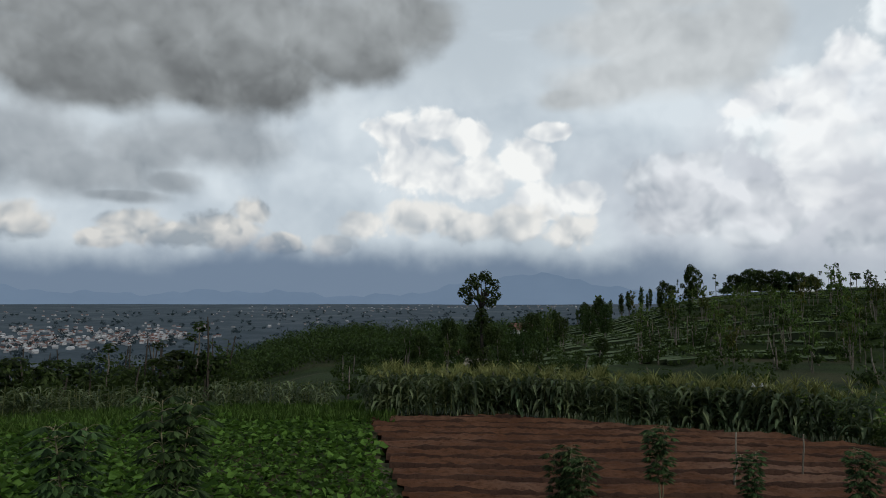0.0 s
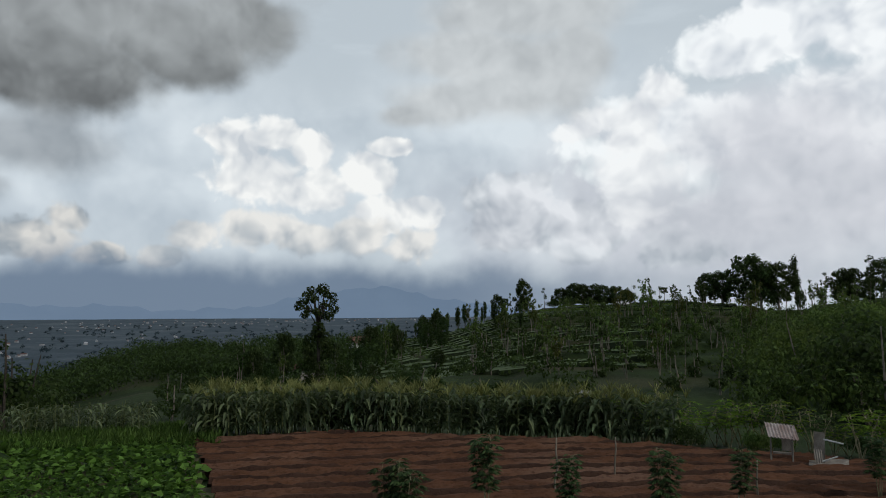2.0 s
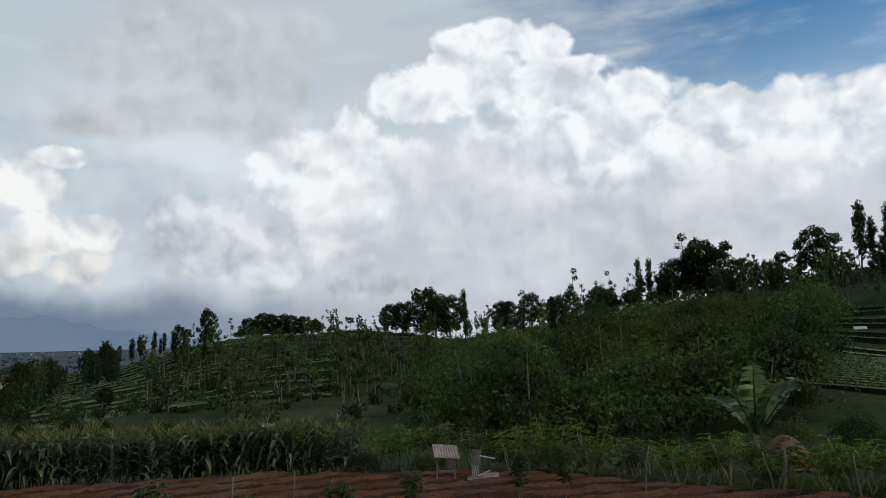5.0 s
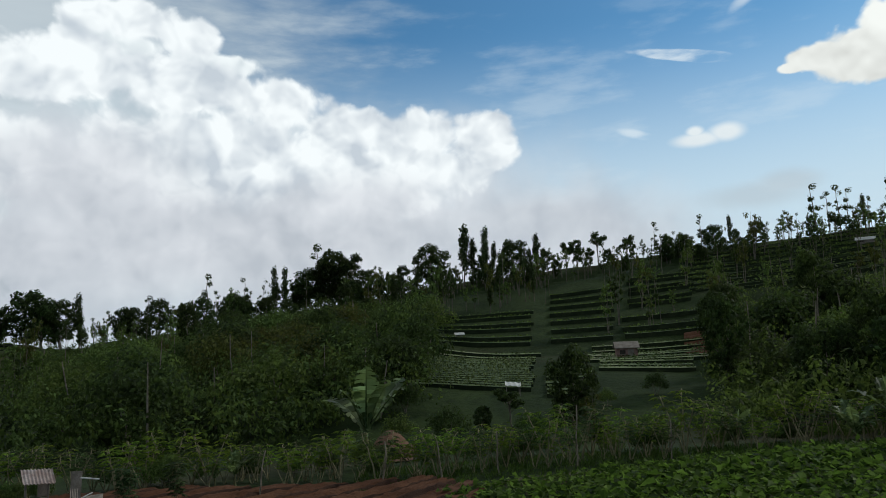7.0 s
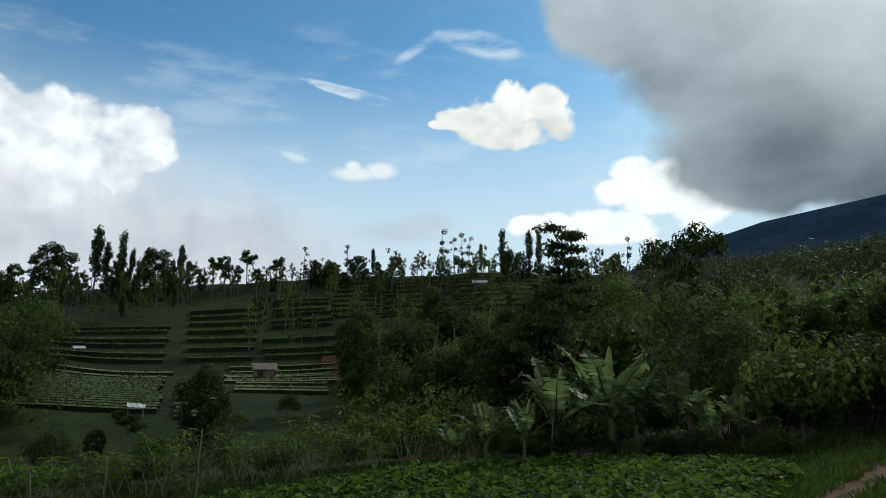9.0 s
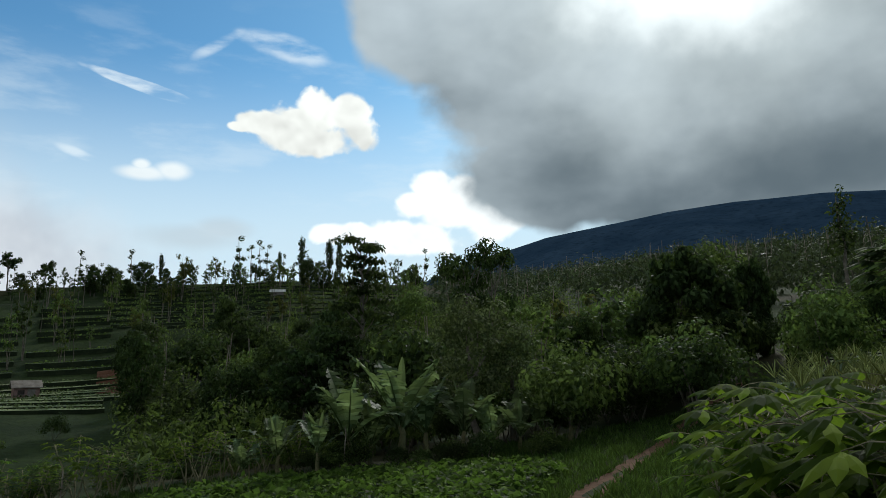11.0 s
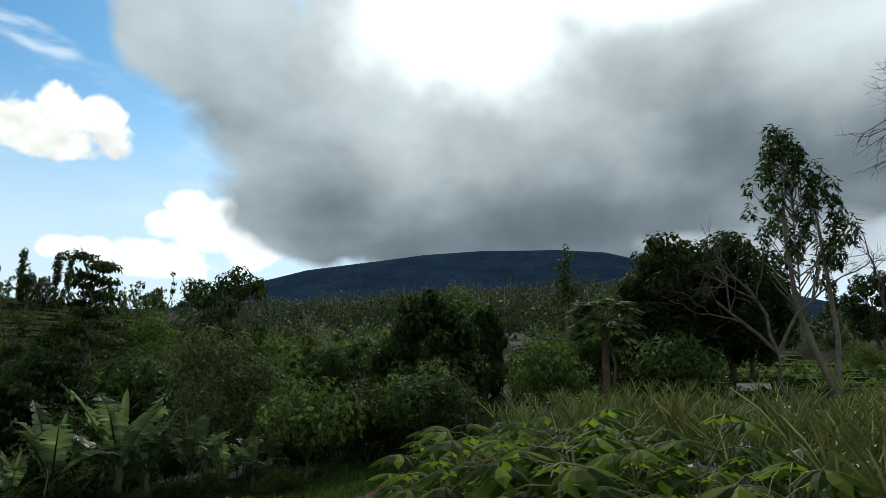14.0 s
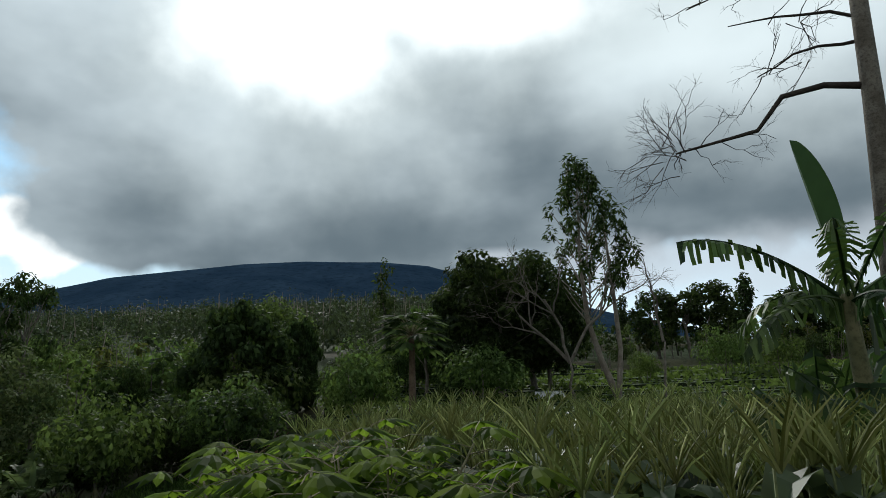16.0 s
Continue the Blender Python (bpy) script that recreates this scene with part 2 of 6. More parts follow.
# the great grey cloud over the mountain: darker below, torn bright edge
great = bank([(136, 16, 22, 6.5), (124, 23, 14.0, 8), (150, 26, 34, 16), (121, 15.0, 6.5, 4.6), (165, 18, 24, 6.0), (185, 24, 25, 14), (112, 28, 8.5, 6)], 0.10, 0.42, wispy)
rolls = N.noise(N.vec("MULTIPLY", coord, (1.0, 1.0, 1.8)), 4.2, 4.5, 0.45)
deep = N.math("MULTIPLY", N.ramp(height, 27.0, 14.0), N.ramp(azimuth, 108.0, 128.0))
tone = N.math("ADD", N.math("MULTIPLY_ADD", rolls, 1.3, -0.17), N.math("MULTIPLY", deep, -0.34))
tone = N.math("ADD", tone, N.ramp(azimuth, 156.0, 172.0, 0.0, 0.06))
low = N.ramp(N.math("MULTIPLY_ADD", wispy, 3.0, height), 13.2, 11.0, 0.0, 0.14)
sky = N.mix(great, sky, N.mix(N.ramp(N.math("ADD", tone, low), 0.0, 1.0), (0.112, 0.142, 0.166), (0.54, 0.60, 0.645)))


def wisp(a0, e0, a1, e1, thick, fade, soft=0.6):
    """A thin streak of high cloud."""
    dx, dy = a1 - a0, e1 - e0
    L = math.hypot(dx, dy)
    u = N.vec("SUBTRACT", flat, ((a0 + a1) / 2, (e0 + e1) / 2, 0))
    along = N.math("MULTIPLY", N.vec("DOT_PRODUCT", u, (dx / L, dy / L, 0)), 2 / L)
    cross = N.math("MULTIPLY", N.vec("DOT_PRODUCT", u, (-dy / L, dx / L, 0)), 1 / thick)
    d = N.math("ADD", N.math("MULTIPLY", along, along), N.math("MULTIPLY", cross, cross))
    return N.math("MULTIPLY", N.ramp(N.math("MULTIPLY_ADD", wispy, 2.6, d), 1.0 + soft, 1.0 - soft), N.math("MULTIPLY", N.ramp(streak, 0.38, 0.6), fade))


for w in (wisp(83, 21.8, 91.9, 20.0, 0.42, 0.7, 0.3), wisp(91, 23.2, 95.2, 25.8, 0.55, 0.5), wisp(94, 25.6, 102, 24.2, 0.9, 0.5), wisp(82, 15.9, 85, 15.0, 0.4, 0.5)):
    sky = N.mix(w, sky, (0.82, 0.86, 0.89))
# small grey scud low over the ridge
scud = bank([(91.5, 9.9, 3.2, 0.9), (94, 10.6, 2, 0.8)], 0.6, 0.9, wispy)
sky = N.mix(N.math("MULTIPLY", scud, 0.5), sky, (0.48, 0.52, 0.56))
# bright gaps under the great cloud
gap = bank([(151, 11.8, 2.6, 0.8), (164, 10.6, 9, 1.9), (180, 9.6, 14, 2.8)], 0.6, 0.9, wispy)
sky = N.mix(N.math("MULTIPLY", gap, 0.7), sky, (0.48, 0.51, 0.56))
# the sun behind thin cloud: a wide pale halo and a white heart
halo = bank([(134, 31, 15, 10.5), (149, 32.5, 19, 7.5), (170, 31, 18, 9)], 0.85, 0.7, wispy)
sky = N.mix(N.math("MULTIPLY", halo, 0.55), sky, (0.80, 0.86, 0.87))
glow = bank([(133.5, 30.5, 9.0, 5.4), (148, 33.0, 12, 4.0)], 0.55, 0.6, wispy)
sky = N.mix(glow, sky, (1.2, 1.24, 1.25))
# heavy cover overhead, out of view, its grey set to dim light from above
cover = N.ramp(N.math("MULTIPLY_ADD", wispy, 10.0, height), 34.0, 46.0)
sky = N.mix(cover, sky, (0.35, 0.37, 0.38))
# rain haze low over the valley
haze = N.math("MULTIPLY", N.ramp(N.math("MULTIPLY_ADD", wispy, 3.0, height), 5.4, 2.4), N.ramp(azimuth, 42.0, 12.0))
sky = N.mix(N.math("MULTIPLY", haze, 0.95), sky, (0.155, 0.21, 0.295))
background = N.nodes.new("ShaderNodeBackground")
N.links.new(sky, background.inputs["Color"])
background.inputs["Strength"].default_value = 1.0
N.links.new(background.outputs[0], N.nodes.new("ShaderNodeOutputWorld").inputs[0])

sun = new("sun", bpy.data.lights.new("sun", "SUN"))
sun.data.energy, sun.data.angle, sun.data.color = 1.6, radians(6), (1.0, 0.96, 0.9)
sun.matrix_world = look(at(SUN_AZ, SUN_EL, 100), at(SUN_AZ, 0, 0))

# ---- materials ----
def material(name, rough=0.8, spec=0.3):
    m = bpy.data.materials.new(name)
    m.use_nodes = True
    n = Net(m.node_tree)
    bsdf = n.nodes["Principled BSDF"]
    bsdf.inputs["Roughness"].default_value = rough
    bsdf.inputs["Specular IOR Level"].default_value = spec
    return m, n, bsdf


def place(n):
    return n.nodes.new("ShaderNodeTexCoord").outputs["Object"]


def earthy(name, a, b, scale, c=None, fine=9.0, bump=0.4, rough=0.9, spec=0.15, depth=0.05):
    """Two colours mixed by coarse and fine noise, with relief."""
    m, n, bsdf = material(name, rough, spec)
    p = place(n)
    coarse, grain = n.noise(p, scale, 5), n.noise(p, scale * fine, 6, 0.65)
    col = n.mix(n.ramp(coarse, 0.35, 0.65), a, b)
    if c:
        col = n.mix(n.ramp(n.noise(p, scale * 0.31, 4), 0.5, 0.68), col, c)
    dark = tuple(0.55 * v for v in a)
    col = n.mix(n.ramp(grain, 0.55, 0.3, 0.0, 0.7), col, dark)
    n.links.new(col, bsdf.inputs["Base Color"])
    bp = n.nodes.new("ShaderNodeBump")
    bp.inputs["Strength"].default_value, bp.inputs["Distance"].default_value = bump, depth
    n.links.new(grain, bp.inputs["Height"])
    n.links.new(bp.outputs[0], bsdf.inputs["Normal"])
    return m


def leafy(name, a, b, rough=0.6, through_light=0.46, spread=0.5, spec=0.08):
    """Leaves: each leaf its own shade, some light shining through."""
    m, n, bsdf = material(name, rough, spec)
    geo = n.nodes.new("ShaderNodeNewGeometry")
    obj = n.nodes.new("ShaderNodeObjectInfo")
    col = n.mix(n.math("POWER", geo.outputs["Random Per Island"], 2.2), tuple(0.5 * v for v in a), tuple(1.3 * v for v in b))
    shade = n.math("MULTIPLY_ADD", obj.outputs["Random"], spread, 1.0 - spread / 2)
    h = n.nodes.new("ShaderNodeHueSaturation")
    n.links.new(n.math("MULTIPLY_ADD", obj.outputs["Random"], 0.05, 0.475), h.inputs["Hue"])
    n.links.new(shade, h.inputs["Value"])
    n.links.new(col, h.inputs["Color"])
    p = place(n)
    col = n.mix(n.ramp(n.noise(p, 2.2, 4), 0.4, 0.7, 0.0, 0.35), h.outputs[0], tuple(0.6 * v for v in a))
    n.links.new(col, bsdf.inputs["Base Color"])
    tr = n.nodes.new("ShaderNodeBsdfTranslucent")
    n.links.new(n.mix(0.5, col, (b[0] * 1.5, b[1] * 1.6, b[2])), tr.inputs[0])
    mx = n.nodes.new("ShaderNodeMixShader")
    mx.inputs[0].default_value = through_light
    n.links.new(bsdf.outputs[0], mx.inputs[1])
    n.links.new(tr.outputs[0], mx.inputs[2])
    n.links.new(mx.outputs[0], n.nodes["Material Output"].inputs[0])
    return m


GROUND = earthy("hill_grass", (0.013, 0.024, 0.006), (0.026, 0.042, 0.011), 0.12, (0.045, 0.040, 0.020), 12, 0.6, 0.95, 0.1, 0.25)
SOIL = earthy("red_soil", (0.068, 0.030, 0.016), (0.105, 0.049, 0.027), 0.5, (0.135, 0.075, 0.05), 10, 0.8, 0.95, 0.1, 0.08)
# red soil darkened to paint in the shadow of the furrows
SHADED_SOIL = earthy("shaded_soil", (0.035, 0.018, 0.012), (0.055, 0.028, 0.018), 0.8, None, 10, 0.8, 0.9, 0.15, 0.08)
PATH = earthy("path_soil", (0.095, 0.052, 0.032), (0.14, 0.08, 0.05), 0.9, None, 9, 0.6, 0.95, 0.1)
# fields of the far plain, with distance haze painted in as blue-grey
PLAIN = earthy("plain_haze_blue", (0.026, 0.042, 0.056), (0.048, 0.068, 0.086), 0.012, (0.07, 0.09, 0.105), 8, 0.0)
BARK = earthy("grey_bark", (0.10, 0.085, 0.065), (0.17, 0.15, 0.12), 3.0, None, 8, 0.5, 0.9)
PALE_BARK = earthy("pale_bark", (0.15, 0.125, 0.095), (0.23, 0.20, 0.16), 2.0, (0.09, 0.07, 0.05), 9, 0.4, 0.9)
DARK_BARK = earthy("dark_bark", (0.035, 0.028, 0.022), (0.06, 0.05, 0.04), 3.0, None, 8, 0.5, 0.9)
LEAF_DARK = leafy("dark_leaf", (0.010, 0.020, 0.006), (0.056, 0.082, 0.026))
LEAF_GULLY = leafy("gully_leaf", (0.014, 0.025, 0.008), (0.092, 0.122, 0.036))
LEAF_HILL = leafy("hill_leaf", (0.015, 0.025, 0.012), (0.070, 0.092, 0.046), 0.6, 0.3)
LEAF_MID = leafy("mid_leaf", (0.021, 0.040, 0.011), (0.125, 0.178, 0.052))
LEAF_LIGHT = leafy("light_leaf", (0.025, 0.055, 0.010), (0.10, 0.165, 0.036))
LEAF_OLIVE = leafy("olive_leaf", (0.026, 0.032, 0.010), (0.105, 0.115, 0.032))

# ---- the land: one sheet from the bank underfoot to the far plain ----
# the land's section in each direction: distance and height of eight lines round the viewpoint, keyed by azimuth
BANK_TOP_R = ((-180, 3), (180, 3))
BANK_TOP_Z = ((-180, 3.2), (180, 3.2))
FIELD_R = ((-180, 9), (-120, 9), (-40, 10), (-10, 10), (5, 9.5), (118, 9.5), (130, 8.5), (138, 8), (160, 8), (180, 9))
FIELD_Z = ((-180, 2.7), (-120, 2), (-40, 0.5), (-18, 0.4), (-10, 0.3), (5, 0.2), (49, 0.2), (58, 0.3), (64, 0.4), (86, 1.1), (101, 1.7), (118, 2.3), (130, 2.5), (138, 2.6), (147, 2.6), (170, 2.7), (180, 2.7))
FIELD_END_R = ((-180, 22), (-120, 25), (-40, 34), (-18, 34), (-10, 33), (5, 32), (18.5, 29), (23, 29), (32, 28), (40, 28), (49, 27), (58, 25.5), (64, 25), (70, 25), (86, 26), (101, 27), (110, 27), (118, 28), (130, 26), (138, 22), (147, 20), (170, 20), (180, 22))
FIELD_END_Z = ((-180, 3), (-120, 1.5), (-40, 0.2), (-18, 0.1), (-10, 0), (58, 0), (64, 0.1), (70, 0.3), (86, 0.7), (101, 1.2), (110, 1.4), (118, 1.5), (130, 2.3), (138, 2.8), (147, 3), (180, 3))
VALLEY_R = ((-180, 38), (-120, 45), (-40, 60), (5, 60), (14, 58), (18.5, 58), (23, 56), (32, 54), (40, 52), (58, 48), (64, 46), (101, 46), (110, 48), (118, 50), (130, 46), (138, 40), (147, 38), (180, 38))
VALLEY_Z = ((-180, 5), (-120, 0), (-40, -4), (-21, -4), (-18, -3), (23, -3), (32, -2.5), (40, -2.5), (49, -2), (58, -2), (64, -1.6), (86, -1.2), (101, -0.6), (110, 0), (118, 1), (130, 3), (138, 4.6), (147, 4.9), (160, 5), (180, 5))
MID_SLOPE_R = ((-180, 70), (-120, 90), (-40, 110), (-18, 110), (-10, 120), (18.5, 120), (23, 115), (32, 110), (40, 105), (49, 100), (58, 98), (70, 94), (86, 92), (101, 92), (110, 100), (118, 120), (130, 120), (138, 110), (147, 100), (160, 75), (170, 70), (180, 70))
MID_SLOPE_Z = ((-180, 8), (-120, -2), (-40, -16), (-21, -12), (-18, -10), (-10, -6), (5, -4.5), (14, -2), (18.5, 0), (23, 1), (32, 1), (40, 0.5), (49, 3), (58, 5), (64, 5), (70, 3.2), (86, 2.2), (101, 5), (110, 10), (118, 14), (130, 16), (138, 15), (147, 13), (160, 8.6), (170, 8), (180, 8))
RIDGE_R = ((-180, 120), (-120, 150), (-40, 200), (-21, 210), (-18, 220), (-10, 235), (5, 225), (14, 220), (18.5, 220), (23, 210), (32, 200), (40, 190), (49, 180), (58, 175), (70, 165), (86, 160), (101, 156), (110, 180), (118, 300), (130, 330), (138, 340), (147, 335), (160, 180), (170, 112), (180, 120))
RIDGE_Z = ((-180, 13), (-120, -4), (-40, -32), (-21, -22), (-18, -15), (-10, -6.5), (5, -5), (14, 1.2), (18.5, 6.5), (23, 9.2), (32, 9.2), (40, 7), (49, 10.2), (58, 14.6), (64, 17.4), (70, 19.3), (86, 21.8), (101, 23.4), (110, 25), (118, 37), (130, 47), (138, 52), (147, 51), (160, 20), (170, 13), (180, 13))
BEHIND_R = ((-180, 700), (-120, 700), (-40, 900), (160, 900), (170, 700), (180, 700))
BEHIND_Z = ((-180, 60), (-120, -40), (-40, -78), (5, -78), (14, -60), (18.5, -40), (32, -10), (40, 0), (49, 8), (58, 30), (70, 50), (86, 70), (101, 80), (110, 100), (118, 105), (130, 115), (138, 120), (147, 120), (160, 90), (170, 60), (180, 60))
FAR_R = ((-180, 4850), (180, 4850))
FAR_Z = ((-180, 60), (-120, -30), (-40, 18), (18.5, 18), (23, 0), (40, 0), (49, -20), (58, 0), (147, 0), (160, 30), (170, 60), (180, 60))


def curve(keys):
    """A line's value at every key azimuth of the land."""
    return np.interp(PAZ, [a for a, _ in keys], [v for _, v in keys])


PAZ = np.array(sorted({a for a, _ in MID_SLOPE_Z + RIDGE_Z + RIDGE_R + VALLEY_R + FIELD_END_R + FIELD_Z + FIELD_R}), float)
PR = np.stack([curve(c) for c in (BANK_TOP_R, FIELD_R, FIELD_END_R, VALLEY_R, MID_SLOPE_R, RIDGE_R, BEHIND_R, FAR_R)], -1)
PZ = np.stack([curve(c) for c in (BANK_TOP_Z, FIELD_Z, FIELD_END_Z, VALLEY_Z, MID_SLOPE_Z, RIDGE_Z, BEHIND_Z, FAR_Z)], -1)


def wave(x, y, s, seed=0.0):
    """Smooth cheap noise of about -1 to 1."""
    return (np.sin(x / s + 1.7 * np.sin(y / s * 0.7 + seed)) + np.sin(y / s * 1.3 + 2.1 * np.sin(x / s * 0.6 + 2 * seed + 1)) + np.sin((x + y) / s * 0.8 + seed * 3)) / 3


def smooth(x, lo, hi):
    t = np.clip((x - lo) / (hi - lo), 0, 1)
    return t * t * (3 - 2 * t)


def height_at(x, y):
    """Height of the ground, in metres; arrays or numbers."""
    x, y = np.atleast_1d(np.asarray(x, float)), np.atleast_1d(np.asarray(y, float))
    r, az = np.hypot(x, y), np.degrees(np.arctan2(x, y))
    kr = np.stack([np.interp(az, PAZ, PR[:, k]) for k in range(PR.shape[1])], -1)
    kz = np.stack([np.interp(az, PAZ, PZ[:, k]) for k in range(PZ.shape[1])], -1)
    kr = np.concatenate([np.zeros((*r.shape, 1)), kr], -1)
    kz = np.concatenate([np.full((*r.shape, 1), 3.3), kz], -1)
    z = np.full(r.shape, kz[..., -1])
    for k in range(kr.shape[-1] - 1):
        a, b = kr[..., k], kr[..., k + 1]
        t = np.clip((r - a) / (b - a), 0, 1)
        z = np.where((r >= a) & (r <= b), kz[..., k] + (kz[..., k + 1] - kz[..., k]) * t, z)
    rough = smooth(r, 30, 60) * (1 - smooth(r, 500, 900))
    z = z + rough * (0.5 * wave(x, y, 9.0) + 0.9 * wave(x, y, 27.0, 2.0))
    # field terraces on the hill slopes
    far = smooth(r, 52, 66) * (1 - smooth(r, 330, 400)) * (smooth(az, -6, 4) * (1 - smooth(az, 112, 120)) + smooth(az, 152, 158))
    far = far * (1 - smooth(az, 61, 63.5) * (1 - smooth(az, 88, 91)) * (1 - smooth(r, 145, 152)))
    step = 1.25
    u = z / step + 0.25 * wave(x, y, 40.0, 4.0)
    f = u - np.floor(u)
    z = z + far * step * (smooth(f, 0.72, 1.0) - f)
    return z


def ground_z(x, y):
    return float(height_at(x, y)[0])


def on_ground(az, r, sink=0.0):
    x, y = xy(az, r)
    return Vector((x, y, ground_z(x, y) - sink))


def mesh_from(name, verts, faces, mat, smooth_faces=False):
    me = bpy.data.meshes.new(name)
    me.from_pydata([tuple(v) for v in verts] if not isinstance(verts, np.ndarray) else verts.tolist(), [], faces.tolist() if isinstance(faces, np.ndarray) else faces)
    for m in mat if isinstance(mat, (list, tuple)) else [mat]:
        me.materials.append(m)
    if smooth_faces:
        me.polygons.foreach_set("use_smooth", [True] * len(me.polygons))
    me.update()
    return me


def sheet(name, a0, a1, da, radii, mat, wrap=False):
    az = np.radians(np.concatenate([np.arange(-180, -50, 3.0), np.arange(-50, 180, da)]) if wrap else np.arange(a0, a1 + da * 0.5, da))
    R, A = np.meshgrid(radii, az)
    X, Y = R * np.sin(A), R * np.cos(A)
    V = np.stack([X, Y, height_at(X, Y)], -1).reshape(-1, 3)
    nr, na = len(radii), len(az)
    i, j = np.meshgrid(np.arange(nr - 1), np.arange(na if wrap else na - 1))
    b = (j + 1) % na
    F = np.stack([j * nr + i, j * nr + i + 1, b * nr + i + 1, b * nr + i], -1).reshape(-1, 4)
    return V, F, (nr, na)


radii = np.concatenate([[0.05], np.arange(1, 30, 0.75), np.arange(30, 60, 1.2), np.arange(60, 240, 1.05), np.geomspace(240, 480, 40), np.geomspace(500, 4850, 40)])
V, F, (nr, na) = sheet("ground", -180, 180, 0.45, radii, GROUND, True)
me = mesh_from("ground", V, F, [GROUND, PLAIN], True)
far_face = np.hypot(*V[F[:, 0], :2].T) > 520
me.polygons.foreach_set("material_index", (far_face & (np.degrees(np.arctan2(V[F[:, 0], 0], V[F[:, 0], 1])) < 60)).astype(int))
ground = tagged(new("ground", me), "dark green terraced hill land round a gully, falling to a far plain", "ground", kind="structure")

# ---- plant building ----
rng = np.random.default_rng(7)


def part(name, mesh, parent, label=""):
    ob = new(name, mesh)
    ob.parent = parent
    return tagged(ob, label) if label else ob


def unit(v):
    return v / np.maximum(np.linalg.norm(v, axis=-1, keepdims=True), 1e-9)


def leaf_cards(p, d, length, width, fold=0.25, curl=0.0):
    """Pointed leaves with a folded rib: places, directions, lengths, widths."""
    n = len(p)
    length, width = np.broadcast_to(length, n)[:, None], np.broadcast_to(width, n)[:, None]
    d = unit(d)
    s = unit(np.cross(d, rng.normal(0, 0.5, (n, 3)) + (0, 0, 1)))
    u = np.cross(s, d)
    mid = p + d * length * 0.45
    tip = p + d * length - np.array((0, 0, 1.0)) * length * curl
    V = np.stack([p, mid + s * width / 2 + u * width * fold, tip, mid - s * width / 2 + u * width * fold], 1).reshape(-1, 3)
    k = np.arange(n)[:, None] * 4
    F = np.concatenate([k + (0, 1, 2), k + (0, 2, 3)], 1).reshape(-1, 3)
    return V, F


def facing_leaves(p, face, length, width, fold=0.2):
    """Leaves that hang with their upper side turned towards face."""
    n = len(p)
    length, width = np.broadcast_to(length, n)[:, None], np.broadcast_to(width, n)[:, None]
    face = unit(face)
    hang = rng.normal(0, 0.6, (n, 3)) - (0, 0, 0.8)
    d = unit(hang - (hang * face).sum(1, keepdims=True) * face)
    s = np.cross(face, d)
    mid = p + d * length * 0.4
    tip = p + d * length - face * length * 0.12
    V = np.stack([p, mid + s * width / 2 - face * width * fold, tip, mid - s * width / 2 - face * width * fold], 1).reshape(-1, 3)
    k = np.arange(n)[:, None] * 4
    return V, np.concatenate([k + (0, 1, 2), k + (0, 2, 3)], 1).reshape(-1, 3)


def blob(centre, size, n, shell=0.55):
    """Random places in a lumpy ball, most of them near its skin, and the way out."""
    d = unit(rng.normal(size=(n, 3)))
    r = shell + (1 - shell) * rng.random(n) ** 0.6
    return np.asarray(centre) + d * r[:, None] * np.asarray(size), d


def tube(points, radii, sides=6):
    P = np.asarray(points, float)
    n = len(P)
    T = unit(np.gradient(P, axis=0))
    ref = np.array((0.13, 0.98, 0.1)) if abs(T[0, 2]) > 0.5 else np.array((0, 0, 1.0))
    a = unit(np.cross(T, ref))
    b = np.cross(T, a)
    ang = np.arange(sides) / sides * 2 * np.pi
    ring = np.cos(ang)[None, :, None] * a[:, None] + np.sin(ang)[None, :, None] * b[:, None]
    V = (P[:, None] + ring * np.broadcast_to(np.asarray(radii, float), n)[:, None, None]).reshape(-1, 3)
    i, j = np.meshgrid(np.arange(n - 1), np.arange(sides), indexing="ij")
    k = (j + 1) % sides
    q = np.stack([i * sides + j, i * sides + k, (i + 1) * sides + k, (i + 1) * sides + j], -1).reshape(-1, 4)
    F = np.concatenate([q[:, :3], q[:, [0, 2, 3]]])
    cap = np.array([[(n - 1) * sides, (n - 1) * sides + k, (n - 1) * sides + k + 1] for k in range(1, sides - 1)])
    return V, np.concatenate([F, cap])


def bent(a, b, sag=0.0, wobble=0.0, n=6):
    t = np.linspace(0, 1, n)[:, None]
    P = np.asarray(a) * (1 - t) + np.asarray(b) * t
    P = P + np.array((0, 0, 1.0)) * sag * (t * (1 - t)) * 4
    w = rng.normal(0, wobble, (n, 3))
    w[0] = 0
    return P + w


def join(bits):
    V, F, k = [], [], 0
    for v, f in bits:
        V.append(v)
        F.append(np.asarray(f) + k)
        k += len(v)
    return np.concatenate(V), np.concatenate(F)


def made(name, bits, mat, smooth_faces=False):
    V, F = join(bits)
    return mesh_from(name, V, F, mat, smooth_faces)


def crown_mesh(name, clumps, per, leaf, width, mat, droop=0.2, out=0.8, shell=0.5):
    """A crown of leafy clumps; their leaves face outwards and, with less droop, more upwards."""
    bits = []
    for c, s in clumps:
        n = max(8, int(1.25 * per * np.prod(np.asarray(s)) ** (2 / 3)))
        p, d = blob(c, s, n, shell)
        L = leaf * rng.uniform(0.6, 1.3, n)
        bits.append(facing_leaves(p, d * out + rng.normal(0, 0.32, d.shape) + np.array((0, 0, 0.3 - 0.2 * droop)), L, L * (width + 0.08)))
    return made(name, bits, mat)


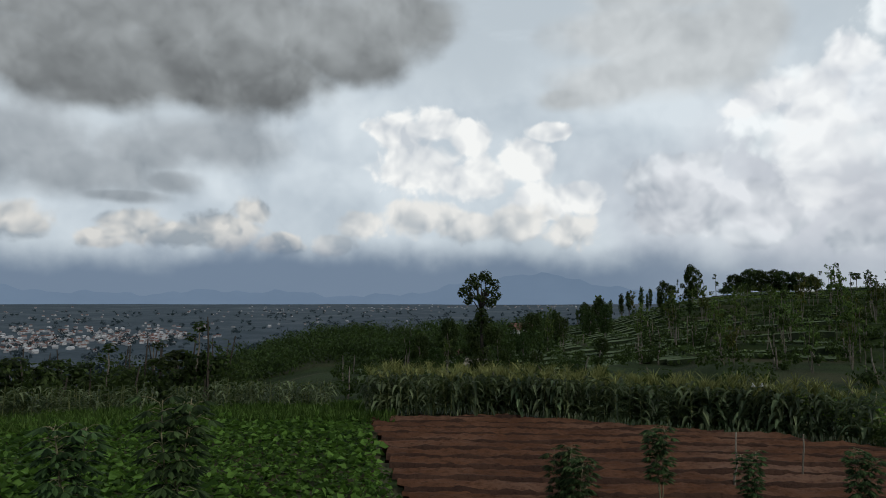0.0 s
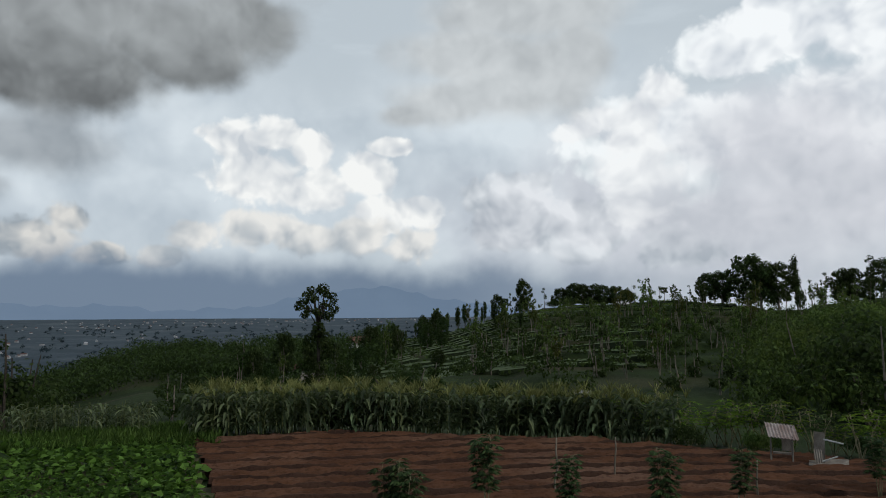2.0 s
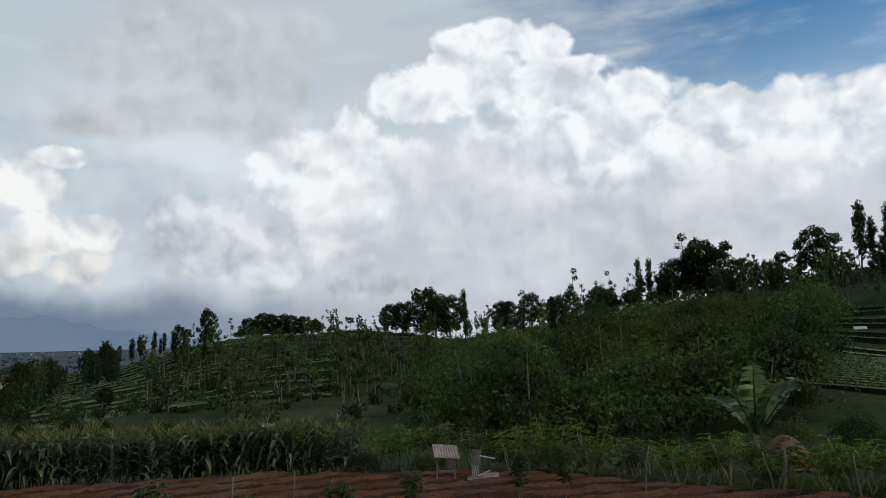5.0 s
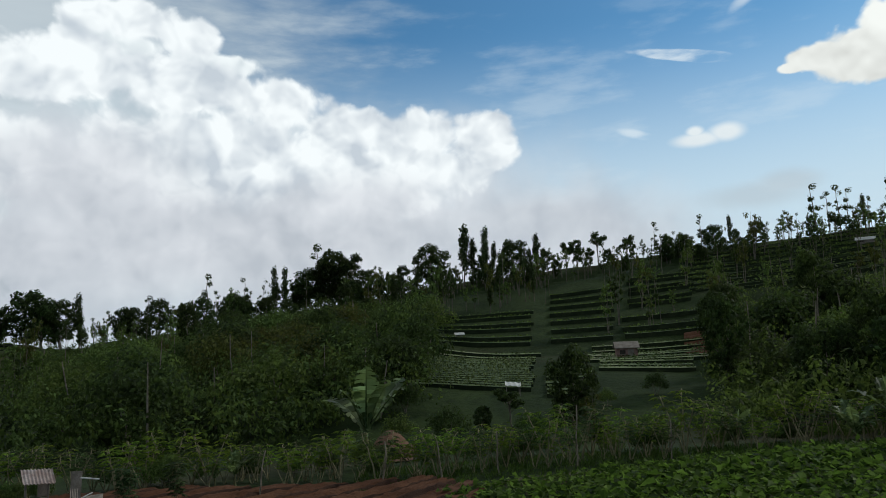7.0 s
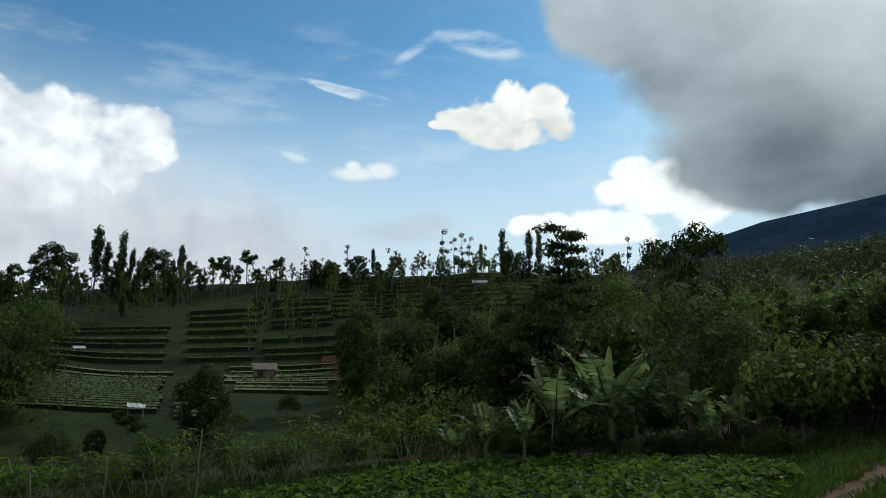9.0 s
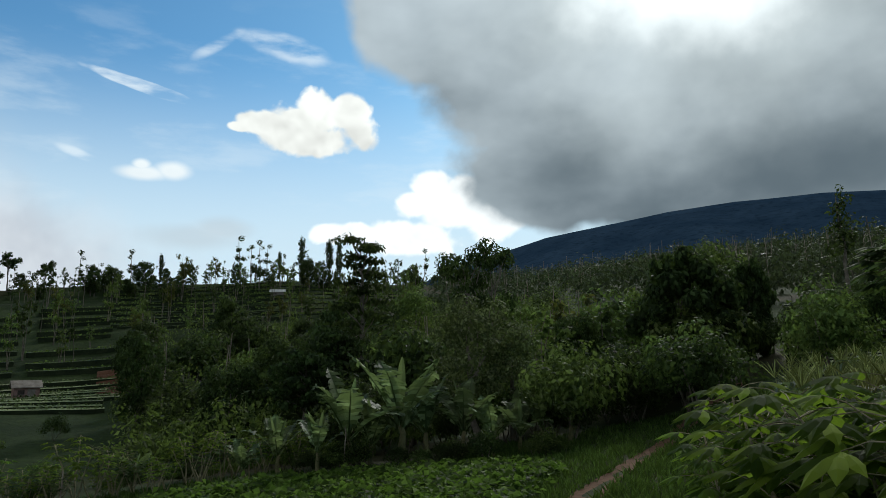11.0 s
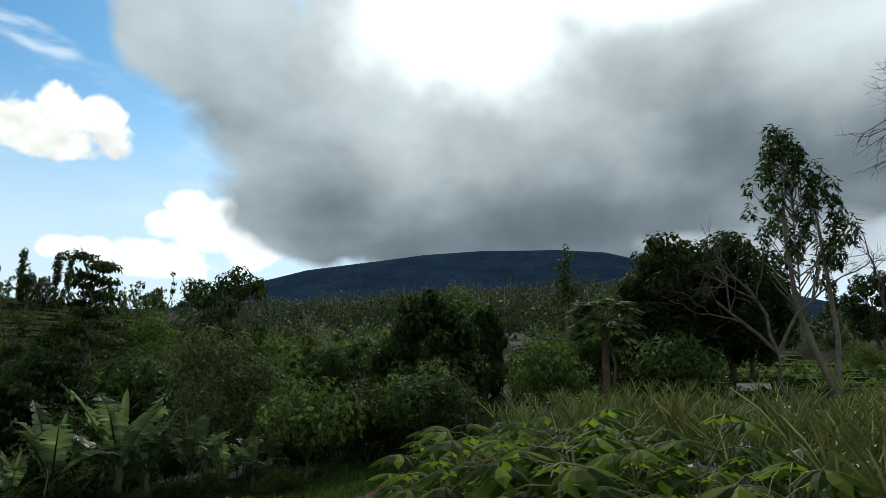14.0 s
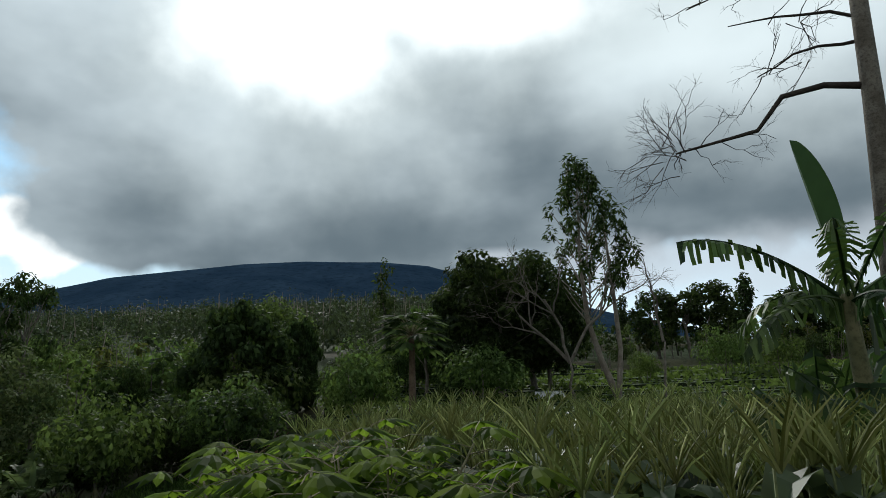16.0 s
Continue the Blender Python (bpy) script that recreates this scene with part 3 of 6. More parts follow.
def tree(name, trunk_bits, crown, bark, label, category="tree"):
    root = new(name)
    part("trunk", made("trunk", trunk_bits, bark, True), root)
    if crown:
        part("crown", crown, root)
    return tagged(root, label, category)


def put(ob, az, r, s=1.0, turn=None, sink=0.05, tall=1.0):
    """A copy of a plant on the ground."""
    m = Matrix.Translation(on_ground(az, r, sink)) @ pose(0, 0, 0, rng.normal(0, 2), rng.normal(0, 2), rng.uniform(0, 360) if turn is None else turn)
    c = copy_thing(ob, m)
    c.scale = (s, s, s * tall)
    return c


def reach(az, el, r, az_ground=None):
    """Height from the ground at r up to that angle."""
    return eye_for(az)[2] + r * math.tan(radians(el)) - ground_z(*xy(az, r))


models = []


def model(ob):
    """Keep a pattern plant out of the way until its copies are made."""
    models.append(ob)
    return ob


def drop_models():
    for ob in models:
        for o in (*ob.children_recursive, ob):
            bpy.data.objects.remove(o)


# patterns, each ten metres tall unless said otherwise
def poplar():
    h = 10.0
    clumps = [((rng.normal(0, 0.12), rng.normal(0, 0.12), z), (w, w, 0.75)) for z in np.arange(2.8, 9.7, 0.5)
              for w in [0.28 + 0.75 * math.sin(math.pi * min(1, (10.15 - z) / 7.2)) ** 0.7 * rng.uniform(0.4, 1.15)]]
    clumps += [((rng.normal(0, 0.8), rng.normal(0, 0.8), rng.uniform(3, 7)), (0.35, 0.35, 0.5)) for _ in range(5)]
    return model(tree("poplar", [tube(bent((0, 0, 0), (0.1, 0, h * 0.96), 0, 0.05, 8), np.linspace(0.16, 0.03, 8))],
                      crown_mesh("crown", clumps, 110, 0.42, 0.55, LEAF_DARK, -0.3), BARK, "tall narrow dark green tree on the hill terraces"))


def pole_tree():
    """Lopped: a bare stem with a few tufts."""
    h = 10.0
    bits = [tube(bent((0, 0, 0), (rng.normal(0, 0.2), 0, h * 0.97), 0, 0.06, 9), np.linspace(0.11, 0.035, 9), 5)]
    clumps = [((0.1, 0, h * 0.95), (0.5, 0.5, 0.6))]
    for z in rng.uniform(4.5, 9, 5):
        a = rng.uniform(0, 6.3)
        q = np.array((math.cos(a) * 0.5, math.sin(a) * 0.5, z + 0.35))
        bits.append(tube(bent((0, 0, z), q, 0, 0.02, 3), (0.03, 0.025, 0.02), 4))
        clumps.append((q, rng.uniform(0.22, 0.5) * np.array((1, 1, 1.1))))
    return model(tree("lopped_tree", bits, crown_mesh("crown", clumps, 130, 0.4, 0.6, LEAF_DARK, 0.0), BARK, "thin lopped tree with bare stem and small leaf tufts"))


def open_tree(mat=None, spread=2.6, label="round-topped tree with an open crown on a bare trunk", bark=None, leaf=0.58, per=90):
    h = 10.0
    bits = [tube(bent((0, 0, 0), (0.2, 0, 6.5), 0, 0.08, 7), np.linspace(0.2, 0.1, 7))]
    clumps = []
    for k in range(11):
        a, z = k * 2.4, rng.uniform(5.6, 9.1)
        w = spread * math.sqrt(max(0.1, 1 - ((z - 7.2) / 3.0) ** 2)) * rng.uniform(0.35, 0.95)
        q = np.array((math.cos(a) * w, math.sin(a) * w, z))
        bits.append(tube(bent((0.12, 0, rng.uniform(3.8, 6.0)), q, 0.2, 0.08, 5), np.linspace(0.07, 0.02, 5), 4))
        clumps.append((q, rng.uniform(0.6, 1.1) * np.array((1.0, 1.0, 0.72))))
    return model(tree("round_tree", bits, crown_mesh("crown", clumps, per, leaf, 0.55, mat or LEAF_DARK, 0.1), bark or BARK, label))


def broad_tree(mat=None, spread=3.2, name="broad_tree", low=2.0, label="dense dark green broad tree", per=120, leaf=0.48, n=26, droop=0.3):
    bits = [tube(bent((0, 0, 0), (0.2, 0.1, 6.5), 0, 0.1, 7), np.linspace(0.26, 0.08, 7))]
    clumps = []
    for k in range(n):
        a, z = k * 2.4, low + (9.2 - low) * ((k + 0.5) / n)
        w = spread * math.sqrt(max(0.05, 1 - ((z - (low + 9) / 2) / ((10.2 - low) / 2)) ** 2)) * rng.uniform(0.45, 0.95)
        q = np.array((math.cos(a) * w, math.sin(a) * w, z))
        if k % 3 == 0:
            bits.append(tube(bent((0.1, 0, z * 0.6), q, 0.2, 0.08, 4), np.linspace(0.07, 0.02, 4), 4))
        clumps.append((q, rng.uniform(0.75, 1.35) * np.array((1.0, 1.0, 0.8))))
    return model(tree(name, bits, crown_mesh("crown", clumps, per, leaf, 0.5, mat or LEAF_DARK, droop), BARK, label))


def slim_tree(mat):
    """Light crown on several pale thin stems."""
    bits, clumps = [], []
    for k in range(3):
        a = k * 2.1 + rng.uniform(0, 1)
        top = np.array((math.cos(a) * 0.9, math.sin(a) * 0.9, rng.uniform(7.5, 9.6)))
        bits.append(tube(bent((0.1 * k, 0, 0), top, 0, 0.1, 7), np.linspace(0.09, 0.02, 7), 5))
        for _ in range(7):
            f = rng.uniform(0.45, 1.0)
            clumps.append((top * f + rng.normal(0, 0.55, 3) * (1, 1, 0.4), rng.uniform(0.3, 0.65) * np.array((1, 1, 0.9))))
    return model(tree("slim_tree", bits, crown_mesh("crown", clumps, 60, 0.52, 0.6, mat, 0.1), BARK, "slender tree with pale stems and thin leafage"))


def shrub(mat, name="shrub", label="leafy dark green shrub on the slope", per=330, leaf=0.17, droop=0.2):
    """Three metres tall."""
    clumps = []
    for k in range(11):
        a, w = k * 2.4, 1.25 * math.sqrt(k / 11)
        clumps.append(((math.cos(a) * w, math.sin(a) * w, 0.6 + 1.75 * (1 - (w / 1.6) ** 2) * rng.uniform(0.6, 1.1)), rng.uniform(0.5, 0.85) * np.array((1, 1, 0.85))))
    bits = [tube(bent((0, 0, 0), (math.cos(a) * 0.7, math.sin(a) * 0.7, 1.6), 0, 0.05, 4), np.linspace(0.04, 0.02, 4), 4) for a in (0.3, 2.2, 4.4)]
    root = new(name)
    part("stem", made("stems", bits, BARK, True), root)
    part("foliage", crown_mesh("leaves", clumps, per, leaf, 0.5, mat, droop), root)
    return model(tagged(root, label, "shrub"))


def strip(points, widths, side, fold=0.15):
    """A blade with a rib along points; side is across it."""
    P = np.asarray(points, float)
    n = len(P)
    w = np.asarray(widths, float)[:, None]
    T = unit(np.gradient(P, axis=0))
    S = unit(np.asarray(side, float) - (T @ np.asarray(side, float))[:, None] * T)
    U = np.cross(S, T)
    V = np.stack([P + S * w / 2 - U * w * fold, P, P - S * w / 2 - U * w * fold], 1).reshape(-1, 3)
    F = []
    for k in range(n - 1):
        a = k * 3
        F += [(a, a + 1, a + 4), (a, a + 4, a + 3), (a + 1, a + 2, a + 5), (a + 1, a + 5, a + 4)]
    return V, np.array(F)


def banana_leaf(az, rise, length, width, base, droop=1.0, n=11, torn=0.0):
    d = np.array((math.cos(az), math.sin(az), 0))
    t = np.linspace(0, 1, n)
    P = np.array(base) + d * (length * (t * math.cos(rise)))[:, None] + np.array((0, 0, 1.0)) * (length * (t * math.sin(rise) - droop * t ** 2.2 * 0.5))[:, None]
    w = width * np.clip(np.sin(np.pi * np.clip((t - 0.14) / 0.86, 0, 1)) ** 0.55, 0.05, 1)
    w[-1] = 0.02
    side = np.array((-d[1], d[0], 0))
    V, F = strip(P, w, side, 0.18)
    if torn:
        V = V.reshape(n, 3, 3)
        bits = []
        for k in range(n - 1):
            for e in (0, 2):
                if rng.random() < 0.95:
                    shift = rng.normal(0, 0.025, 3) - np.array((0, 0, torn * rng.uniform(0.2, 1.0) * width))
                    a, b = V[k, 1], V[k + 1, 1]
                    c, dd = V[k + 1, e] * 0.93 + V[k, e] * 0.07 + shift, V[k, e] + shift
                    m0, m1 = (a + dd) / 2 + shift * -0.25, (b + c) / 2 + shift * -0.25
                    bits.append((np.array((a, b, m1, m0, c, dd)), np.array(((0, 1, 2), (0, 2, 3), (3, 2, 4), (3, 4, 5)))))
        bits.append(tube(V[:, 1], np.linspace(0.035, 0.008, n), 4))
        return join(bits)
    return V, F


def banana(height, n, name="banana_plant", torn=0.5, spread=1.0, seed_turn=0.0, mat=None):
    root = new(name)
    stem_h = height * 0.32
    part("stem", made("stem", [tube(bent((0, 0, 0), (0.08, 0, stem_h), 0, 0.02, 6), np.linspace(0.15, 0.07, 6), 8)], BANANA_STEM, True), root)
    for k in range(n):
        a = seed_turn + k * 2.4
        rise = rng.uniform(0.75, 1.4) if k > 0 else 1.4
        L = height * rng.uniform(0.6, 0.78) * spread * (1 if k else 0.75)
        V, F = banana_leaf(a, rise, L, L * (0.25 if k else 0.12), (0.08, 0, stem_h * rng.uniform(0.9, 1.0)), rng.uniform(0.35, 0.95) if k > 0 else 0.1, 18, torn if k > 0 else 0)
        part("leaf", mesh_from("leaf", V, F, mat or BANANA_LEAF, False), root)
    return tagged(root, "banana plant with large ragged green leaves", "banana plant")


def palm_leaf(base, d, size, n=6, steps=4):
    """A hand of drooping leaflets."""
    d = unit(np.asarray(d, float))
    side = unit(np.cross(d, (0, 0, 1.0)) + 1e-6)
    bits = []
    for k in range(n):
        a = (k - (n - 1) / 2) * 0.55
        e = d * math.cos(a) + side * math.sin(a)
        L = size * (1 - 0.09 * abs(k - (n - 1) / 2) ** 1.3)
        t = np.linspace(0, 1, steps)
        P = np.asarray(base) + e * (L * t)[:, None] - np.array((0, 0, 1.0)) * (L * 0.42 * t ** 2)[:, None]
        bits.append(strip(P, np.interp(t, (0, 0.33, 0.66, 1), (0.04, 0.30, 0.34, 0.01)) * L, np.cross(e, (0, 0, 1.0)), 0.2))
    return bits


def cassava(height, leaves, size, mat, name="cassava_plant", label="cassava plant with hand-shaped drooping green leaves", top=0.55, width=0.55, steps=4, thick=1.0):
    root = new(name)
    bits, lb = [], []
    stems = 3
    for k in range(stems):
        a = k * 2.1 + rng.uniform(0, 1)
        tip = np.array((math.cos(a) * width, math.sin(a) * width, height * rng.uniform(0.85, 1.0)))
        line = bent((0.04 * k, 0, 0), tip, 0, 0.03, 7)
        bits.append(tube(line, np.linspace(0.022, 0.009, 7) * thick, 5))
        for j in range(leaves // stems):
            f = 1 - top * (j / (leaves / stems)) ** 1.1
            p = tip * f + np.array((0.04 * k, 0, 0)) * (1 - f)
            b = j * 2.4 + k
            d = np.array((math.cos(b), math.sin(b), rng.uniform(-0.1, 0.6)))
            q = p + unit(d) * size * rng.uniform(0.7, 1.2)
            bits.append(tube(np.stack([p, (p + q) / 2 + (0, 0, 0.03), q]), (0.006, 0.005, 0.004), 3))
            lb += palm_leaf(q, d * (1, 1, 0.2), size * rng.uniform(0.8, 1.15), 5 if steps == 3 else 6, steps)
    part("stem", made("stems", bits, CASSAVA_STEM, True), root)
    part("foliage", made("leaves", lb, mat), root)
    return model(tagged(root, label, "cassava"))


def corn_bits(height, tassel=True, blades=10, wide=1.0):
    """Bits of stalk, blades and tassel of one maize plant."""
    stalk = [tube(bent((0, 0, 0), (rng.normal(0, 0.04), rng.normal(0, 0.04), height * 0.86), 0, 0.01, 4), np.linspace(0.016, 0.008, 4), 4)]
    leaf, top = [], []
    a0 = rng.uniform(0, 6.3)
    for k in range(blades):
        z = height * (0.16 + 0.66 * k / blades)
        a = a0 + k * math.pi + rng.normal(0, 0.35)
        d = np.array((math.cos(a), math.sin(a), 0))
        L = height * rng.uniform(0.30, 0.46)
        t = np.linspace(0, 1, 5)
        P = np.array((0, 0, z)) + d * (L * t * 0.8)[:, None] + np.array((0, 0, 1.0)) * (L * (0.75 * t - rng.uniform(0.8, 1.25) * t ** 2))[:, None]
        leaf.append(strip(P, np.array((0.05, 0.13, 0.13, 0.085, 0.006)) * wide * height / 2.1, (-d[1], d[0], 0), 0.25))
    if tassel:
        z = height * 0.84
        for k in range(11):
            a = k * 2.4
            d = np.array((math.cos(a), math.sin(a), 0)) * (0.0 if k == 0 else rng.uniform(0.25, 0.85))
            L = 0.2 * height * rng.uniform(0.8, 1.2)
            t = np.linspace(0, 1, 3)[:, None]
            P = np.array((0, 0, z)) + (d * t * 1.0 + np.array((0, 0, 1.0)) * (1.15 * t - 0.35 * t ** 2)) * L
            top.append(tube(P, (0.010, 0.009, 0.004), 3))
    return stalk, leaf, top


def placed(bits, m):
    """The bits of a plant moved by m."""
    A = np.array(m)
    return [(v @ A[:3, :3].T + A[:3, 3], f) for v, f in bits]


BANANA_LEAF = leafy("banana_leaf", (0.05, 0.085, 0.034), (0.20, 0.26, 0.125), 0.5, 0.4, 0.6, 0.15)
BANANA_DARK = leafy("dark_banana_leaf", (0.026, 0.055, 0.018), (0.09, 0.145, 0.045), 0.5, 0.25, 0.3, 0.15)
BANANA_STEM = earthy("banana_stem", (0.10, 0.10, 0.045), (0.17, 0.15, 0.075), 2.0, (0.07, 0.05, 0.03), 8, 0.3, 0.7)
CASSAVA_LEAF = leafy("cassava_leaf", (0.042, 0.085, 0.010), (0.185, 0.27, 0.034), 0.65, 0.5, 0.3, 0.05)
CASSAVA_DARK = leafy("dark_cassava_leaf", (0.017, 0.034, 0.012), (0.085, 0.125, 0.042), 0.65, 0.36, 0.4, 0.05)
CASSAVA_STEM = earthy("cassava_stem", (0.16, 0.15, 0.08), (0.28, 0.24, 0.15), 4.0, None, 8, 0.3, 0.8)
CORN_LEAF = leafy("maize_leaf", (0.020, 0.040, 0.014), (0.14, 0.175, 0.088), 0.5, 0.3, 0.4, 0.2)
TREELET_LEAF = leafy("treelet_leaf", (0.013, 0.025, 0.009), (0.065, 0.10, 0.036), 0.65, 0.25, 0.4, 0.06)
CORN_STALK = earthy("maize_stalk", (0.09, 0.11, 0.04), (0.16, 0.17, 0.07), 3.0, None, 8, 0.2, 0.7)
TASSEL = leafy("maize_tassel", (0.17, 0.19, 0.055), (0.36, 0.38, 0.14), 0.7, 0.3, 0.4, 0.2)
CROP_LEAF = leafy("crop_leaf", (0.022, 0.052, 0.009), (0.115, 0.20, 0.04), 0.6, 0.4, 0.2, 0.06)
GRASS = leafy("grass_blade", (0.035, 0.065, 0.013), (0.085, 0.13, 0.03), 0.6, 0.3, 0.2)

# ---- far: mountain, hazy range, town on the plain, woods ----
VOLCANO = ((100, 3.0), (108, 5.6), (114, 8.2), (117.5, 9.15), (120.4, 10.0), (125, 10.75), (130, 11.5), (135, 11.85), (141, 11.85), (145, 11.5), (148, 10.7), (153, 9.2), (162, 6.5), (172, 4.0))
# blue of the distance haze is painted into the forest's base colour
MOUNTAIN = earthy("mountain_haze_blue", (0.018, 0.036, 0.062), (0.026, 0.048, 0.078), 0.004, None, 6, 0.0, 1.0, 0.0)
va = np.array([v[0] for v in VOLCANO], float)
ve = np.array([v[1] for v in VOLCANO], float)
az = np.arange(100, 172.1, 0.35)
ts = np.linspace(0, 1.25, 34)
A, T = np.meshgrid(np.radians(az), ts, indexing="ij")
R = 1500 + 2900 * T
top = EYE + 4400 * np.tan(np.radians(np.interp(az, va, ve)))[:, None]
Z = -40 + (top + 40) * np.where(T < 1, T ** 1.25, 1 - 2 * (T - 1)) + 40 * wave(R * np.sin(A), R * np.cos(A), 130.0) * np.sin(np.pi * np.clip(T, 0, 1)) * smooth(T, 0, 0.3)
V = np.stack([R * np.sin(A), R * np.cos(A), Z], -1).reshape(-1, 3)
nt = len(ts)
i, j = np.meshgrid(np.arange(nt - 1), np.arange(len(az) - 1))
F = np.stack([j * nt + i, j * nt + i + 1, (j + 1) * nt + i + 1, (j + 1) * nt + i], -1).reshape(-1, 4)
tagged(new("mountain", mesh_from("mountain", V, F, MOUNTAIN, True)), "forested volcano slope under cloud, painted dark haze blue", "mountain", kind="structure")

# the haze before the range is put into its own colour as a glow
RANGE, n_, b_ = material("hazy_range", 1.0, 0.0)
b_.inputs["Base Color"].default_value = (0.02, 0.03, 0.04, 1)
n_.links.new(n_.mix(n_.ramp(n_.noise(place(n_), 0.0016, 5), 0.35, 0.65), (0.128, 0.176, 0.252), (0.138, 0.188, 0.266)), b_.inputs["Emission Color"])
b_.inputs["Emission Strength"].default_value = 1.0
az = np.arange(-60, 30.1, 0.5)
crest = 1.5 + 0.9 * np.sin(az * 0.21) * np.sin(az * 0.057 + 1) + 0.16 * np.sin(az * 0.9) + 0.12 * np.sin(az * 2.3 + 1) + 0.08 * np.sin(az * 4.1) + 1.0 * np.exp(-((az - 6) / 6.5) ** 2)
A, T = np.meshgrid(np.radians(az), np.linspace(0, 1, 8), indexing="ij")
R = 4300 + 500 * T
Z = -60 + (EYE + 4800 * np.tan(np.radians(crest * 0.75))[:, None] + 60) * T ** 1.2
V = np.stack([R * np.sin(A), R * np.cos(A), Z], -1).reshape(-1, 3)
i, j = np.meshgrid(np.arange(7), np.arange(len(az) - 1))
F = np.stack([j * 8 + i, j * 8 + i + 1, (j + 1) * 8 + i + 1, (j + 1) * 8 + i], -1).reshape(-1, 4)
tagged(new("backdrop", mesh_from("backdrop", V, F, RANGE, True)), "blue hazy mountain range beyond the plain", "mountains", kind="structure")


def town(n, name, label, mats, spots, size=1.0):
    """Small gabled houses far off on the plain."""
    V, F, M = [], [], []
    for k in range(n):
        a0, r0, wa, wr = spots[rng.integers(len(spots))]
        a, r = radians(a0 + rng.normal(0, wa)), r0 + rng.normal(0, wr)
        x, y = r * math.sin(a), r * math.cos(a)
        z = ground_z(x, y)
        w, d, h = (size * v for v in (rng.uniform(4, 9), rng.uniform(4, 7), rng.uniform(2.5, 4.5)))
        c, s = math.cos(k), math.sin(k)
        b = len(V)
        for (u, v, t) in ((-w, -d, 0), (w, -d, 0), (w, d, 0), (-w, d, 0), (-w, -d, h), (w, -d, h), (w, d, h), (-w, d, h), (-w, 0, h * 1.6), (w, 0, h * 1.6)):
            V.append((x + (u * c - v * s) * 0.6, y + (u * s + v * c) * 0.6, z + t))
        q = ((0, 1, 5, 4), (1, 2, 6, 5), (2, 3, 7, 6), (3, 0, 4, 7), (4, 5, 9, 8), (6, 7, 8, 9), (5, 6, 9), (7, 4, 8))
        F += [tuple(b + i for i in f) for f in q]
        roof = 1 if rng.random() < 0.75 else 2
        M += [0, 0, 0, 0, roof, roof, 0, 0]
    me = mesh_from(name, V, F, mats)
    me.polygons.foreach_set("material_index", M)
    tagged(new(name, me), label, "houses", kind="stuff")


WALL_FAR = earthy("far_wall", (0.22, 0.22, 0.23), (0.36, 0.36, 0.36), 0.05, None, 8, 0.0)
ROOF_FAR = earthy("far_tile_roof", (0.10, 0.055, 0.048), (0.16, 0.09, 0.075), 0.02, None, 8, 0.0)
ZINC_FAR = earthy("far_zinc_roof", (0.22, 0.23, 0.25), (0.5, 0.5, 0.5), 0.02, None, 8, 0.0)
town(420, "town", "town of small red-roofed and pale houses on the plain", [WALL_FAR, ROOF_FAR, ZINC_FAR],
     ((-26, 1500, 2.5, 90), (-31, 1450, 2.5, 100), (-22, 1560, 1.6, 60), (-28, 1800, 5, 130)))
town(230, "far_town", "far scattered town over the valley plain", [WALL_FAR, ROOF_FAR, ZINC_FAR],
     ((-5, 3700, 6, 300), (-12, 3300, 5, 250), (5, 3900, 5, 250), (-30, 3000, 5, 500), (12, 4000, 4, 200), (-18, 2400, 8, 300)), 0.9)
# grove colour with the same distance haze painted in
PLAIN_TREE = earthy("grove_haze_blue", (0.020, 0.033, 0.040), (0.032, 0.047, 0.054), 0.02, None, 8, 0.0)


def woods(name, n, sampler, mat, size, label, leaf=1.2, per=26, stems=None, squash=0.8, lumps=3):
    """Trees and bushes that nobody could count, each of a few leafy domes."""
    bits, stem_bits = [], []
    for k in range(n):
        az_, r = sampler()
        p = np.array(on_ground(az_, r))
        s = size * rng.uniform(0.6, 1.3)
        for c in range(lumps):
            o = rng.normal(0, 0.5, 3) * s * (1, 1, 0.35)
            w = s * rng.uniform(0.4, 0.75)
            q, d = blob(p + o + (0, 0, s * rng.uniform(0.55, 1.35)), (w, w, w * squash * 1.1), per // lumps, 0.7)
            L = leaf * rng.uniform(0.6, 1.3, len(q))
            bits.append(facing_leaves(q, d + rng.normal(0, 0.3, d.shape) + (0, 0, 0.25), L, L * 0.55))
        if stems and rng.random() < stems[1]:
            stem_bits.append(tube(bent(p, p + (rng.normal(0, 0.4), rng.normal(0, 0.4), s * 2.2), 0, 0.05, 4), np.linspace(0.11, 0.04, 4), 4))
    tagged(new(name, made(name, bits, mat)), label, "trees", kind="stuff")
    if stem_bits:
        tagged(new(name + "_stems", made(name + "_stems", stem_bits, stems[0])), "thin pale stems of the " + name.replace("_", " "), "trees", kind="stuff")


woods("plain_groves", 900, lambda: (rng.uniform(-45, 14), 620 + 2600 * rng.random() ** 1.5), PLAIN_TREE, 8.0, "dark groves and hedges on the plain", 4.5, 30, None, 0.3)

# ---- the hillside: trees on the ridge and slopes ----
POPLARS = [poplar() for _ in range(3)]
POLES = [pole_tree() for _ in range(4)]
OPENS = [open_tree() for _ in range(3)]
BROADS = [broad_tree() for _ in range(3)]
SLIMS = [slim_tree(m) for m in (LEAF_MID, LEAF_DARK, LEAF_OLIVE, LEAF_MID)]
KINDS = {"c": POPLARS, "p": POLES, "r": OPENS, "d": BROADS, "s": SLIMS}


def pick(kind):
    return KINDS[kind][rng.integers(len(KINDS[kind]))]


def ridge_r(az):
    return float(np.interp(az, PAZ, PR[:, 5]))


